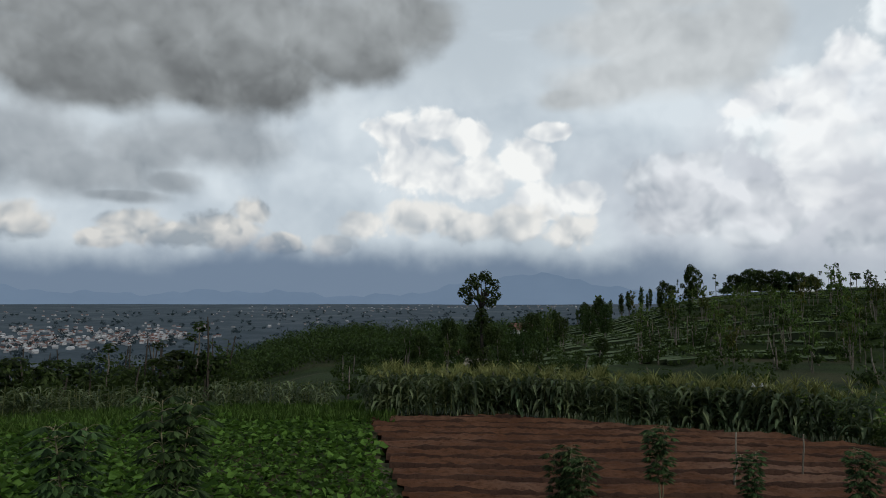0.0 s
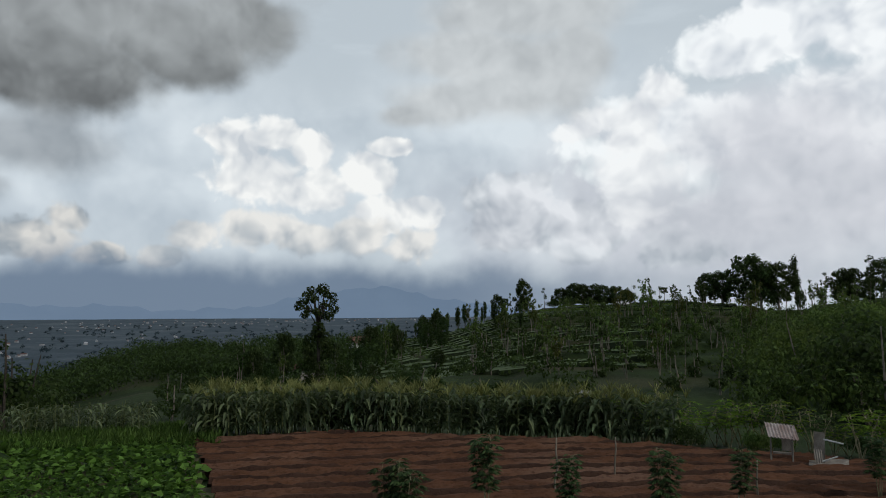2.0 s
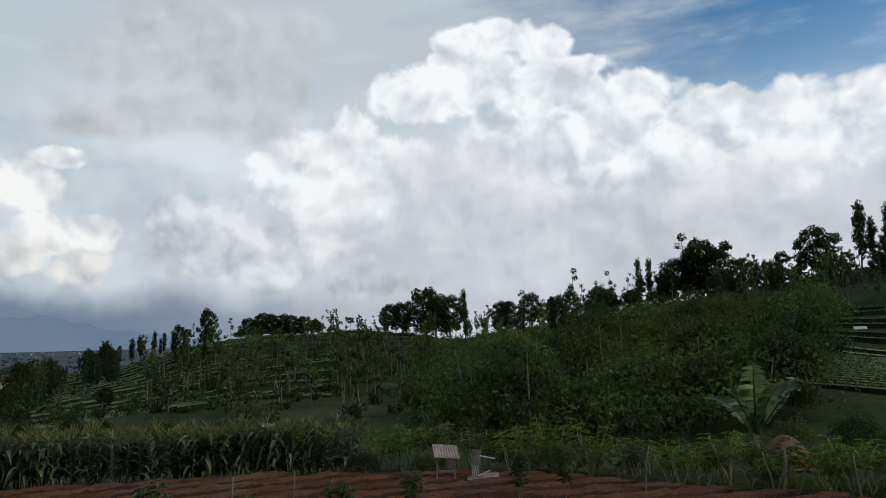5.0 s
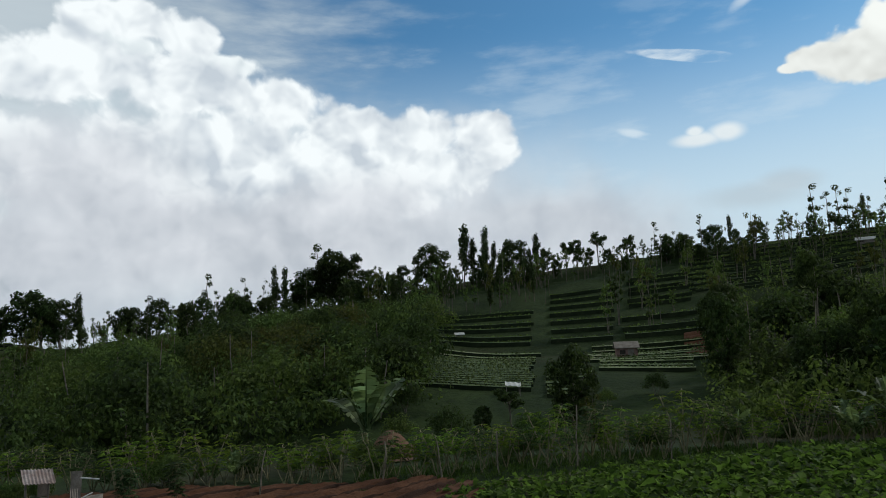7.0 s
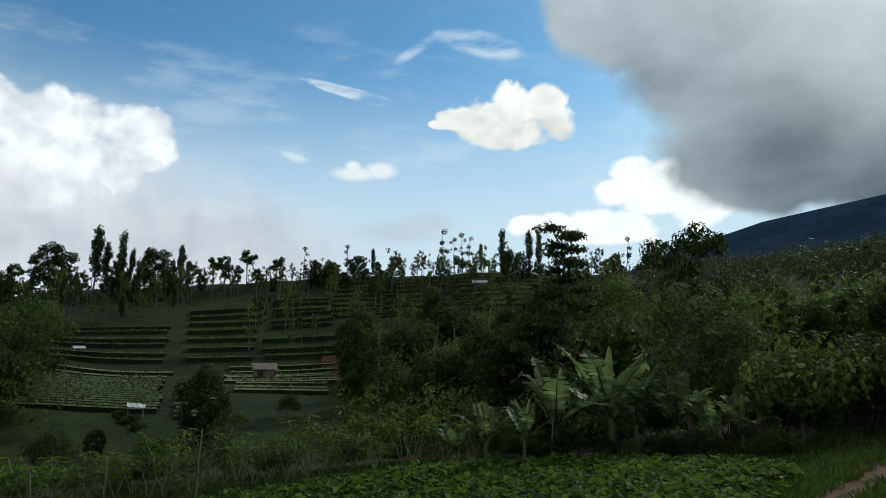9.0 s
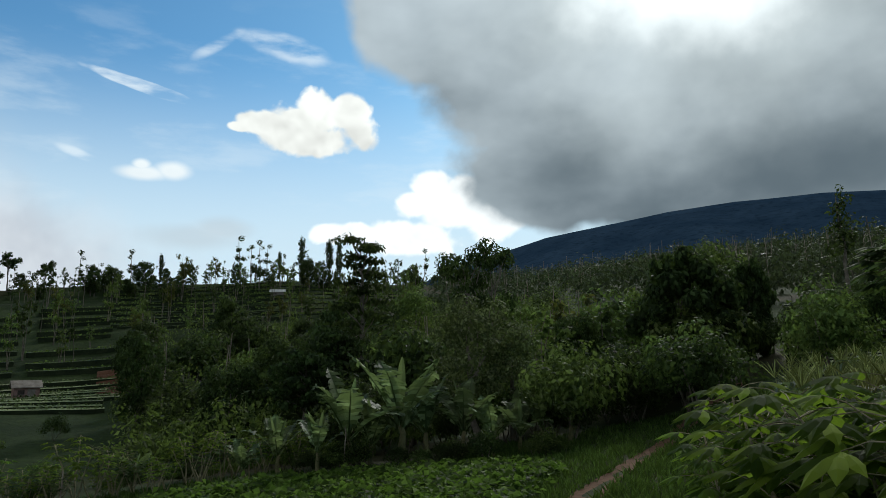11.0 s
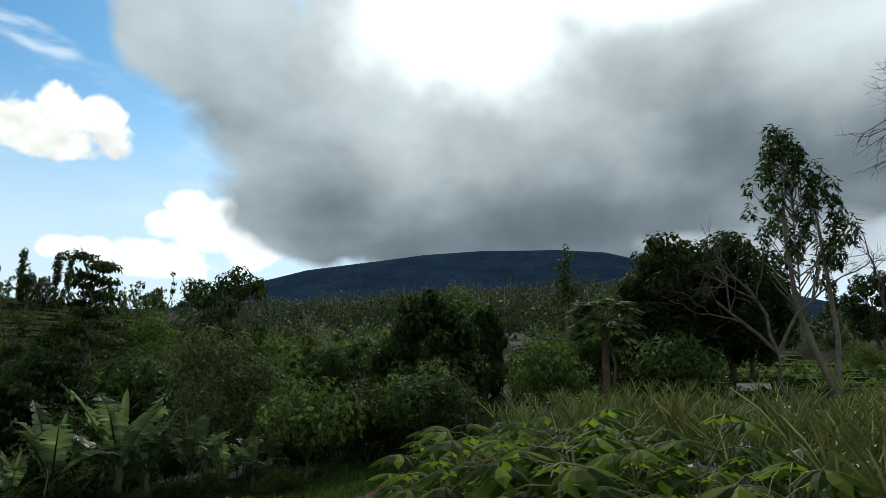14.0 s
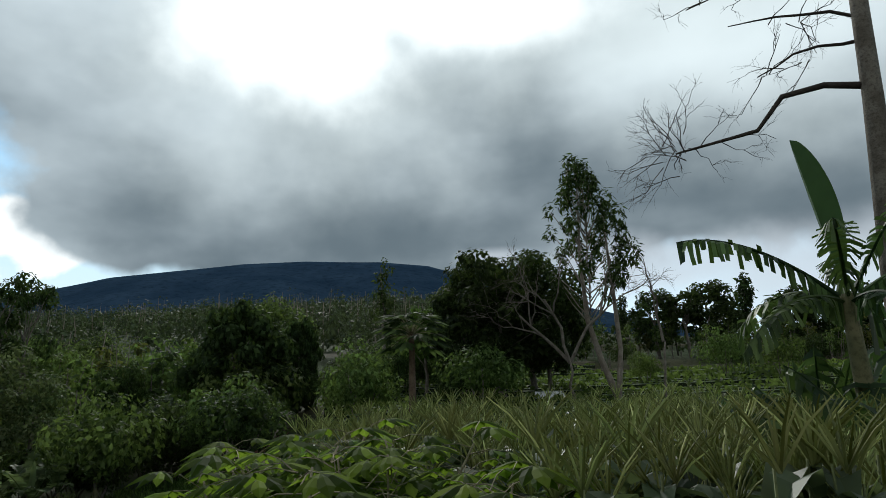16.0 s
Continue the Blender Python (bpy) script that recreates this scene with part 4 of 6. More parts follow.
def ridge_row(rows, group, wide=1.0):
    for az, el, kind in rows:
        r = ridge_r(az) - rng.uniform(2, 7)
        h = reach(az, el, r)
        s = h / 10.0
        fat = {"d": 1.1, "r": 0.9, "c": 0.85, "p": 1.25}[kind] * wide
        ob = put(pick(kind), az, r, s * fat, tall=1 / fat)
        tagged(ob, group=group)


ridge_row(((7.8, -0.5, "c"), (8.6, -1.0, "c"), (9.3, -0.5, "c"), (10.0, -0.9, "c"), (10.8, -0.3, "c"), (12.3, 0.8, "c"), (12.8, 0.2, "c"), (13.4, 0.5, "c"), (14.2, 1.0, "c"),
           (14.8, 1.2, "c"), (15.7, 1.5, "c"), (16.4, 1.4, "c"), (17.0, 1.1, "c"), (18.1, 1.7, "r"), (21.2, 2.4, "p"), (22.5, 2.4, "d"), (23.6, 2.8, "d"), (24.3, 2.7, "d"),
           (25.1, 2.7, "d"), (25.9, 2.6, "d"), (26.8, 2.5, "d"), (27.7, 2.2, "d"), (29.2, 2.2, "p"), (30.5, 2.4, "r"), (31.7, 2.1, "p"), (32.4, 2.4, "p")), "trees on the hill crest", 1.2)
ridge_row(((33.5, 3.4, "d"), (34.7, 3.5, "d"), (36.5, 4.7, "d"), (37.4, 4.1, "d"), (38.6, 4.0, "d"), (39.8, 4.5, "c"), (40.7, 2.6, "p"), (41.6, 3.1, "p"), (42.6, 3.4, "d"), (43.4, 3.4, "d"),
           (44.3, 4.2, "p"), (45.1, 4.0, "d"), (46.0, 3.4, "p"), (47.1, 3.6, "p"), (48.5, 5.8, "p"), (49.3, 4.5, "p"), (50.2, 4.3, "d"), (50.8, 4.2, "d"), (51.4, 5.5, "p"), (51.9, 4.4, "p"),
           (52.6, 4.1, "p"), (53.7, 6.4, "c"), (54.5, 6.4, "c"), (55.8, 5.1, "d"), (56.4, 6.2, "d"), (57.3, 8.1, "p"), (57.8, 6.9, "d"), (58.7, 7.7, "d"), (59.5, 7.6, "r"), (60.2, 6.3, "p")), "trees on the ridge")
ridge_row(((61.3, 6.1, "r"), (62.1, 6.1, "p"), (63.0, 5.6, "r"), (63.9, 6.4, "r"), (64.9, 6.9, "p"), (66.1, 8.0, "d"), (67.4, 7.1, "p"), (68.9, 9.5, "c"), (69.6, 8.3, "c"), (70.6, 9.2, "c"),
           (71.2, 7.9, "c"), (72.9, 8.0, "d"), (73.9, 7.7, "p"), (74.9, 8.4, "c"), (76.2, 6.5, "p"), (77.2, 7.6, "r"), (78.1, 7.8, "r"), (79.8, 8.3, "r"), (82.0, 7.8, "r"), (84.1, 8.6, "p"),
           (85.1, 7.0, "p"), (86.5, 7.4, "d"), (87.7, 8.8, "p"), (88.5, 8.0, "d"), (89.7, 8.6, "c"), (91.5, 8.1, "r"), (93.4, 8.2, "p"), (95.6, 10.2, "p"), (96.4, 9.5, "p"), (97.1, 9.9, "p"),
           (97.6, 9.6, "p"), (98.6, 9.1, "c"), (100.4, 10.3, "c")), "trees on the ridge")
ridge_row(((102.6, 10.2, "c"), (103.4, 9.9, "c"), (110.2, 9.3, "p"), (107.5, 8.2, "p"), (112.0, 8.0, "d")), "trees on the ridge")
# lower fill between the named ones
for az in np.arange(34, 112, 0.27):
    az = az + rng.uniform(-0.3, 0.3)
    r = ridge_r(az) - rng.uniform(1, 16)
    tagged(put(pick("pprsds"[rng.integers(6)]), az, r, rng.uniform(0.22, 0.55), tall=rng.uniform(0.9, 1.5)), group="small trees on the ridge")
# rows of thin trees on the upper terraces
for az0, az1, r0, r1, n, kinds in ((61, 76, 122, 160, 100, "pspcs"), (20, 46, 75, 165, 95, "spsps"), (8, 20, 110, 205, 34, "scpsd"), (80, 110, 100, 152, 100, "spsps"), (-4, 8, 100, 160, 12, "dsr"), (88, 104, 60, 92, 22, "dsd"), (46, 62, 120, 165, 24, "dps")):
    for _ in range(n):
        az, r = rng.uniform(az0, az1), rng.uniform(r0, r1)
        tagged(put(pick(kinds[rng.integers(len(kinds))]), az, r, rng.uniform(0.4, 0.75), tall=rng.uniform(0.9, 1.4)), group="trees on the slope")

# shrubs over the gully side
SHRUBS = [shrub(m) for m in (LEAF_DARK, LEAF_MID, LEAF_MID, LEAF_DARK)]
YELLOW = [shrub(LEAF_OLIVE, label="yellow-green bushy shrub on the slope")]


def scatter(n, az0, az1, r0, r1, kinds, s0, s1, group):
    for _ in range(n):
        az, r = rng.uniform(az0, az1), math.sqrt(rng.uniform(r0 * r0, r1 * r1))
        tagged(put(kinds[rng.integers(len(kinds))], az, r, rng.uniform(s0, s1), tall=rng.uniform(0.8, 1.2)), group=group)


scatter(14, 21.5, 28.5, 196, 207, SHRUBS, 0.8, 1.3, "shrubs on the hill crest")
scatter(50, 38, 66, 46, 120, SHRUBS, 1.3, 2.6, "shrubs on the gully side")
scatter(18, 49, 60, 62, 100, YELLOW, 1.4, 2.4, "yellow-green shrubs")
scatter(24, 89, 106, 42, 88, SHRUBS, 1.3, 2.6, "shrubs on the gully side")
scatter(24, 104, 136, 40, 100, SHRUBS, 1.4, 2.8, "shrubs on the gully side")
woods("gully_woods", 360, lambda: (rng.uniform(36, 64), math.sqrt(rng.uniform(44 ** 2, 140 ** 2))), LEAF_GULLY, 2.3, "dense bushes covering the gully side", 0.36, 330, (PALE_BARK, 0.12), 0.8, 6)
woods("gully_woods_dark", 250, lambda: (rng.uniform(88, 122), math.sqrt(rng.uniform(38 ** 2, 110 ** 2))), LEAF_MID, 2.2, "dense dark bushes below the terraces", 0.34, 330, (PALE_BARK, 0.3), 0.8, 6)
woods("slope_brush", 150, lambda: (rng.uniform(14, 46), math.sqrt(rng.uniform(60 ** 2, 160 ** 2))), LEAF_DARK, 1.3, "dark brush between the trees of the slope", 0.4, 120, (PALE_BARK, 0.5))
woods("ridge_forest", 420, lambda: (rng.uniform(-21, 9), 120 + 118 * rng.random() ** 0.7), LEAF_DARK, 3.0, "dark forest covering the low ridge", 0.7, 150, None, 0.8, 4)
woods("mountain_forest_edge", 900, lambda: (rng.uniform(112, 158), math.sqrt(rng.uniform(110 ** 2, 345 ** 2))), LEAF_HILL, 3.2, "forest of slender trees on the far hill", 0.8, 100, (PALE_BARK, 0.6), 1.3)
woods("field_edge_trees", 70, lambda: (rng.uniform(-42, -17), rng.uniform(44, 62)), LEAF_DARK, 2.0, "dark trees along the field's far edge", 0.34, 320, (DARK_BARK, 0.6), 0.8, 5)
woods("valley_brush", 90, lambda: (rng.uniform(-9, 17), math.sqrt(rng.uniform(42 ** 2, 112 ** 2))), LEAF_DARK, 1.1, "low dark brush in the hollow behind the maize", 0.34, 150, (BARK, 0.3))
# ---- fields near the camera ----
def inside(poly, x, y):
    hit = np.zeros(np.shape(x), bool)
    n = len(poly)
    for k in range(n):
        (x0, y0), (x1, y1) = poly[k], poly[(k + 1) % n]
        c = (y0 > y) != (y1 > y)
        hit ^= c & (x < (x1 - x0) * (y - y0) / (y1 - y0 + 1e-12) + x0)
    return hit


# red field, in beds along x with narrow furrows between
RED = ((0.6, 8.0), (-1.2, 18.5), (-3.3, 31.0), (3.0, 30.9), (7.0, 28.8), (11.0, 27.2), (15.0, 24.0), (19.5, 20.4), (21.0, 15.6), (23.0, 10.0), (21.0, 7.0), (10.0, 5.0), (4.0, 6.5))
gx, gy = np.arange(-4, 24.01, 0.2), np.arange(4.5, 36.3, 0.058)
X, Q = np.meshgrid(gx, gy)
Y = Q - 0.05 * X - 0.012 * np.maximum(X - 6, 0) ** 2 - 0.08 * np.sin(X * 0.35) - 0.05 * np.sin(X * 1.3 + np.floor(Q / 1.4) * 1.7)
phase = (Q / 1.4) % 1.0
ridge = smooth(phase, 0.0, 0.06) * (1 - smooth(phase, 0.58, 0.70)) * (0.8 + 0.2 * np.sin(np.pi * phase)) + 0.07 * wave(X, Y, 0.9)
clod = rng.normal(0, 0.012, X.shape) + 0.02 * wave(X, Y, 0.21) + 0.015 * wave(X, Y, 0.55, 3.0)
Z = height_at(X, Y) + 0.05 + 0.28 * ridge - 0.08 + clod * 1.3 * (0.5 + ridge)
nx = len(gx)
i, j = np.meshgrid(np.arange(nx - 1), np.arange(len(gy) - 1))
F = np.stack([j * nx + i, j * nx + i + 1, (j + 1) * nx + i + 1, (j + 1) * nx + i], -1).reshape(-1, 4)
V = np.stack([X, Y, Z], -1).reshape(-1, 3)
F = F[inside(RED, V[F[:, 0], 0], V[F[:, 0], 1])]
me = mesh_from("ploughed_field", V, F, [SOIL, SHADED_SOIL], True)
# furrow floors and their steep walls take the darker soil: shadow put into colour
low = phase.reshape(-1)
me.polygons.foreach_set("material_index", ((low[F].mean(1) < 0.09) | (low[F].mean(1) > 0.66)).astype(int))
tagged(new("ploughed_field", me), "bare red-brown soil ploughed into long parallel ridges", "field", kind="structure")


def patch(name, poly, step, lift, mat, label):
    x0, x1 = min(p[0] for p in poly), max(p[0] for p in poly)
    y0, y1 = min(p[1] for p in poly), max(p[1] for p in poly)
    gx, gy = np.arange(x0, x1 + step, step), np.arange(y0, y1 + step, step)
    X, Y = np.meshgrid(gx, gy)
    V = np.stack([X, Y, height_at(X, Y) + lift + 0.03 * wave(X, Y, 0.8)], -1).reshape(-1, 3)
    n = len(gx)
    i, j = np.meshgrid(np.arange(n - 1), np.arange(len(gy) - 1))
    F = np.stack([j * n + i, j * n + i + 1, (j + 1) * n + i + 1, (j + 1) * n + i], -1).reshape(-1, 4)
    F = F[inside(poly, V[F[:, 0], 0], V[F[:, 0], 1])]
    return tagged(new(name, mesh_from(name, V, F, mat, True)), label, "field", kind="structure")


def crop(name, poly, row, gap, size, mat, label, leaves=9, across=0.0, tall=0.28):
    """Low leafy plants in rows."""
    x0, x1 = min(p[0] for p in poly), max(p[0] for p in poly)
    y0, y1 = min(p[1] for p in poly), max(p[1] for p in poly)
    X, Y = np.meshgrid(np.arange(x0, x1, gap), np.arange(y0, y1, row))
    c, s = math.cos(across), math.sin(across)
    xm, ym = (x0 + x1) / 2, (y0 + y1) / 2
    X, Y = xm + (X - xm) * c - (Y - ym) * s, ym + (X - xm) * s + (Y - ym) * c
    x = (X + rng.normal(0, 0.06, X.shape)).ravel()
    y = (Y + rng.normal(0, 0.05, X.shape)).ravel()
    keep = inside(poly, x, y) & (rng.random(len(x)) < 0.97)
    x, y = x[keep], y[keep]
    base = np.stack([x, y, height_at(x, y)], -1)
    n = len(x)
    grow = rng.uniform(0.7, 1.25, n) * (1 + 0.2 * wave(x, y, 2.3))
    P = np.repeat(base, leaves, 0)
    g = np.repeat(grow, leaves)
    d = unit(rng.normal(size=(len(P), 3)) * (1, 1, 0.5) + (0, 0, 0.35))
    P = P + d * (1, 1, 0.2) * (g * size * rng.uniform(0.15, 0.8, len(P)))[:, None] + np.array((0, 0, 1.0)) * (g * tall * rng.uniform(0.35, 1.0, len(P)))[:, None]
    L = g * size * rng.uniform(0.8, 1.3, len(P))
    V, F = leaf_cards(P, d * (1, 1, 0.4) - (0, 0, 0.1), L, L * 0.85, 0.12, 0.15)
    return tagged(new(name, mesh_from(name, V, F, mat)), label, "crop", kind="stuff")


FIELD_SOIL = earthy("field_soil", (0.045, 0.05, 0.02), (0.075, 0.065, 0.03), 0.6, None, 9, 0.5)
LEFT = ((0.3, 8.0), (-1.45, 18.5), (-3.5, 30.0), (-5.6, 31.5), (-24.0, 27.5), (-27.0, 20), (-20, 10.0), (-8.0, 7.5))
patch("bean_bed", LEFT, 0.5, 0.04, FIELD_SOIL, "soil bed under the low bean crop")
crop("bean_plants", LEFT, 0.42, 0.32, 0.21, CROP_LEAF, "low bright green leafy crop in rows", 11, 0.15)
RIGHT = (xy(66, 15), xy(66.5, 22.5), xy(72, 23.6), xy(85, 24.2), xy(96, 25.8), xy(109, 26.6), xy(118, 26.5), xy(121, 22), xy(118, 16), xy(110, 11.5), xy(90, 11), xy(75, 12))
patch("leaf_bed", RIGHT, 0.5, 0.04, FIELD_SOIL, "soil bed under the leafy crop by the path")
crop("leaf_plants", RIGHT, 0.40, 0.30, 0.20, CROP_LEAF, "low dense bright green leafy crop", 11, 0.5)

# dirt path past the fields
line = [xy(a, r) for a, r in ((100, 4.5), (112, 7.5), (118, 11), (121, 15), (123.3, 18), (126, 22), (128.3, 26), (131, 33), (134, 40))]
t = np.linspace(0, len(line) - 1, 60)
px_, py_ = (np.interp(t, np.arange(len(line)), [p[k] for p in line]) for k in (0, 1))
tx, ty = np.gradient(px_), np.gradient(py_)
n = np.hypot(tx, ty)
W = np.linspace(-1, 1, 7) * 0.42
edge = 1 + 0.18 * wave(px_, py_, 0.7)
X = px_[:, None] - (ty / n * edge)[:, None] * W
Y = py_[:, None] + (tx / n * edge)[:, None] * W
V = np.stack([X, Y, height_at(X, Y) + 0.05 - 0.05 * (1 - (W / 0.42) ** 2) + 0.015 * wave(X, Y, 0.3)], -1).reshape(-1, 3)
i, j = np.meshgrid(np.arange(6), np.arange(59))
F = np.stack([j * 7 + i, j * 7 + i + 1, (j + 1) * 7 + i + 1, (j + 1) * 7 + i], -1).reshape(-1, 4)
tagged(new("path", mesh_from("path", V, F, PATH, True)), "narrow trodden red dirt path between grass verges", "path", kind="structure")


def grass(name, n, sampler, h, label, mat=None):
    P = []
    for _ in range(n):
        az, r = sampler()
        P.append(xy(az, r))
    P = np.array(P)
    P = np.repeat(P, 5, 0) + rng.normal(0, 0.07, (n * 5, 2))
    off = np.abs(np.hypot(P[:, 0, None] - px_, P[:, 1, None] - py_)).min(1)
    P = P[off > 0.33]
    base = np.stack([P[:, 0], P[:, 1], height_at(P[:, 0], P[:, 1])], -1)
    L = h * rng.uniform(0.5, 1.4, len(base))
    V, F = leaf_cards(base, rng.normal(0, 0.35, base.shape) + (0, 0, 1), L, L * 0.09 + 0.008, 0.1, 0.15)
    tagged(new(name, mesh_from(name, V, F, mat or GRASS)), label, "grass", kind="stuff")


grass("verge_grass", 6500, lambda: (rng.uniform(112, 138), rng.uniform(11, 34)), 0.28, "grass along the dirt path")
grass("field_weeds", 5000, lambda: (rng.uniform(-42, -4), rng.uniform(29.5, 40)), 0.55, "light green weeds at the field's far edge")
grass("bank_grass", 2200, lambda: (rng.uniform(60, 100), rng.uniform(24, 31)), 0.2, "grass at the field edge under the hedge")

# ---- maize ----
def maize_stand(name, spots, h, label, tassel=True):
    s, l, t = [], [], []
    for x, y in spots:
        a, b, c = corn_bits(h * rng.uniform(0.85, 1.12), tassel, 9)
        m = Matrix.Translation((x, y, ground_z(x, y))) @ pose(0, 0, 0, rng.normal(0, 3), rng.normal(0, 3), rng.uniform(0, 360))
        s += placed(a, m)
        l += placed(b, m)
        t += placed(c, m)
    for bits, mat, what in ((s, CORN_STALK, "stalks"), (l, CORN_LEAF, "blades"), (t, TASSEL, "tassels")):
        if bits:
            tagged(new(name + "_" + what, made(what, bits, mat)), label + ", " + what, "maize", kind="stuff")


def maize_plant(h):
    root = new("maize_plant")
    a, b, c = corn_bits(h, True, 12, 1.6)
    part("stalk", made("stalk", a, CORN_STALK, True), root)
    part("foliage", made("foliage", b, CORN_LEAF), root)
    part("tassel", made("tassel", c, TASSEL), root, "pale straw-coloured tassel")
    return model(tagged(root, "tall green maize plant with a pale tassel", "maize"))


MAIZE = [maize_plant(2.15) for _ in range(5)]
band = ((-3.3, 31.2, 3.0, 31.2, 3.4), (3.0, 31.2, 7.2, 29.4, 3.4), (7.2, 29.4, 11.4, 27.8, 3.0), (11.4, 27.8, 15.6, 24.8, 2.6))
spots = []
for x0, y0, x1, y1, deep in band:
    L = math.hypot(x1 - x0, y1 - y0)
    for k in np.arange(0, L, 0.36):
        for row in np.arange(0.1, deep, 0.62):
            x, y = x0 + (x1 - x0) * k / L, y0 + (y1 - y0) * k / L
            spots.append((x + rng.normal(0, 0.12) + row * (y0 - y1) / L * -1, y + rng.normal(0, 0.1) + row * (x1 - x0) / L))
front = [p for p in spots if rng.random() < 0.22]
rest = [p for p in spots if p not in front]
maize_stand("maize_band", rest, 2.25, "tall maize standing behind the ploughed field")
for x, y in front:
    m = Matrix.Translation((x, y, ground_z(x, y))) @ pose(0, 0, 0, 0, 0, rng.uniform(0, 360))
    tagged(copy_thing(MAIZE[rng.integers(5)], m), group="maize behind the ploughed field")
maize_stand("maize_row", [xy(rng.uniform(-42, -9), rng.uniform(34, 38.5)) for _ in range(260)], 1.7, "yellowing maize at the far end of the green field", False)
# maize field on the uphill side
for _ in range(190):
    az, r = rng.uniform(140, 188), math.sqrt(rng.uniform(4.4 ** 2, 11.5 ** 2))
    if az < 154 and r < 7.0:
        continue
    tagged(put(MAIZE[rng.integers(5)], az, r, rng.uniform(1.0, 1.24) - 0.1 * (r < 6), sink=0.02), group="maize in the uphill field")
for _ in range(80):
    az, r = rng.uniform(152, 188), math.sqrt(rng.uniform(5.0 ** 2, 8.5 ** 2))
    tagged(put(MAIZE[rng.integers(5)], az, r, rng.uniform(0.92, 1.08), sink=0.02), group="maize in the uphill field")
maize_stand("maize_field", [xy(rng.uniform(136, 192), math.sqrt(rng.uniform(11.5 ** 2, 24 ** 2))) for _ in range(560)], 2.25, "maize filling the uphill field")

# ---- cassava ----
CASS = [cassava(2.35, 90, 0.31, CASSAVA_LEAF, top=0.75, width=0.62) for _ in range(3)]
TALL = [cassava(2.5, 120, 0.24, TREELET_LEAF, "young_tree", "young tree with drooping dark leaf fans on thin stems", 0.6, 0.26) for _ in range(3)]
HEDGE = [cassava(2.3, 42, 0.32, m, "cassava_bush", "cassava bush with pale bare stems below the leaves", 0.42, 0.85, 3, 2.0) for m in (CASSAVA_LEAF, CASSAVA_DARK, CASSAVA_LEAF)]
for az, r, s in ((133.2, 7.6, 0.9), (135.4, 6.6, 1.0), (137, 5.6, 1.0), (135.5, 8.4, 1.05), (139.5, 7.0, 1.08), (141, 5.0, 0.95), (144, 6.2, 1.02), (146.5, 5.0, 0.9), (134, 9.6, 0.95),
                 (132.6, 9.0, 0.75), (138, 9.2, 1.0), (150, 4.6, 0.86), (154, 5.0, 0.88), (148, 7.2, 0.95), (158.5, 4.7, 0.8), (140.2, 9.6, 1.0), (142.5, 8.3, 1.0)):
    tagged(put(CASS[rng.integers(3)], az, r, s), group="cassava beside the path")
for az, el, r in ((-27.4, -7.2, 13), (-20.6, -5.5, 13), (9.1, -10.4, 14.5), (10.2, -11.2, 14.0), (16.2, -8.6, 17), (22.6, -10.3, 17), (29.6, -9.6, 17), (34.8, -9.3, 19), (43.6, -7.9, 22), (47.0, -7.9, 23)):
    tagged(put(TALL[rng.integers(3)], az, r, reach(az, el, r) / 2.55 * 0.86, sink=0, tall=1.12), group="young trees in the red field")
for k, az in enumerate(np.arange(27, 101, 0.7)):
    r = float(np.interp(az, (27, 45, 53, 66, 85, 101), (29.5, 29.5, 27.3, 25.6, 26.6, 29))) + rng.uniform(-0.4, 3.0)
    tagged(put(HEDGE[rng.integers(3)], az + rng.uniform(-0.5, 0.5), r, rng.choice((0.45, 0.55, 0.62, 0.7, 0.78, 0.9)), tall=rng.uniform(0.85, 1.15)), group="hedge of cassava bushes")
scatter(50, 30, 100, 28.5, 33, SHRUBS, 0.28, 0.5, "shrubs behind the hedge")

# ---- bananas ----
bananas = [model(banana(4.2, 9, torn=t, seed_turn=k)) for k, t in enumerate((0.15, 0.3, 0.2))]
for az, r, s, k, turn in ((60.7, 33.5, 1.25, 0, 20), (59.9, 33.8, 0.8, 1, 80), (104.2, 27.6, 1.12, 0, 200), (106.0, 28.6, 1.1, 2, 10), (108.6, 29.0, 1.2, 1, 120), (110.6, 30.0, 1.2, 0, 60),
                          (113.2, 29.5, 1.1, 2, 300), (115.6, 28.8, 1.05, 1, 30), (117.6, 29.6, 1.0, 0, 150), (99.0, 27.6, 0.75, 2, 0), (96.4, 27.2, 0.7, 1, 50), (102.0, 27.2, 0.8, 2, 90),
                          (88.5, 28.2, 0.75, 1, 250), (119.5, 30.5, 0.95, 2, 70), (51.0, 28.6, 0.45, 2, 30), (49.6, 28.5, 0.4, 1, 130), (121.5, 31, 0.9, 1, 200)):
    tagged(put(bananas[k], az, r + rng.uniform(-0.6, 1.2), s * rng.uniform(0.72, 1.2), turn, sink=0.3 * s), group="bananas along the gully")

# ---- single large trees ----
def at_top(ob, az, el, r, fat=1.0, turn=0.0, base=10.0):
    h = reach(az, el, r)
    s = h / base * fat
    c = put(ob, az, r, s, turn, tall=1 / fat)
    return c


# tall tree with one crown above another, at the far edge of the maize
h = reach(3.05, 3.0, 75)
bits = [tube(bent((0, 0, 0), (0.1, 0, h * 0.8), 0, 0.05, 8), np.linspace(0.24, 0.1, 8))]
clumps = [((rng.normal(0, 0.75), rng.normal(0, 0.75), z), (0.75, 0.75, 0.7)) for z in np.linspace(0.8, h * 0.62, 22)]
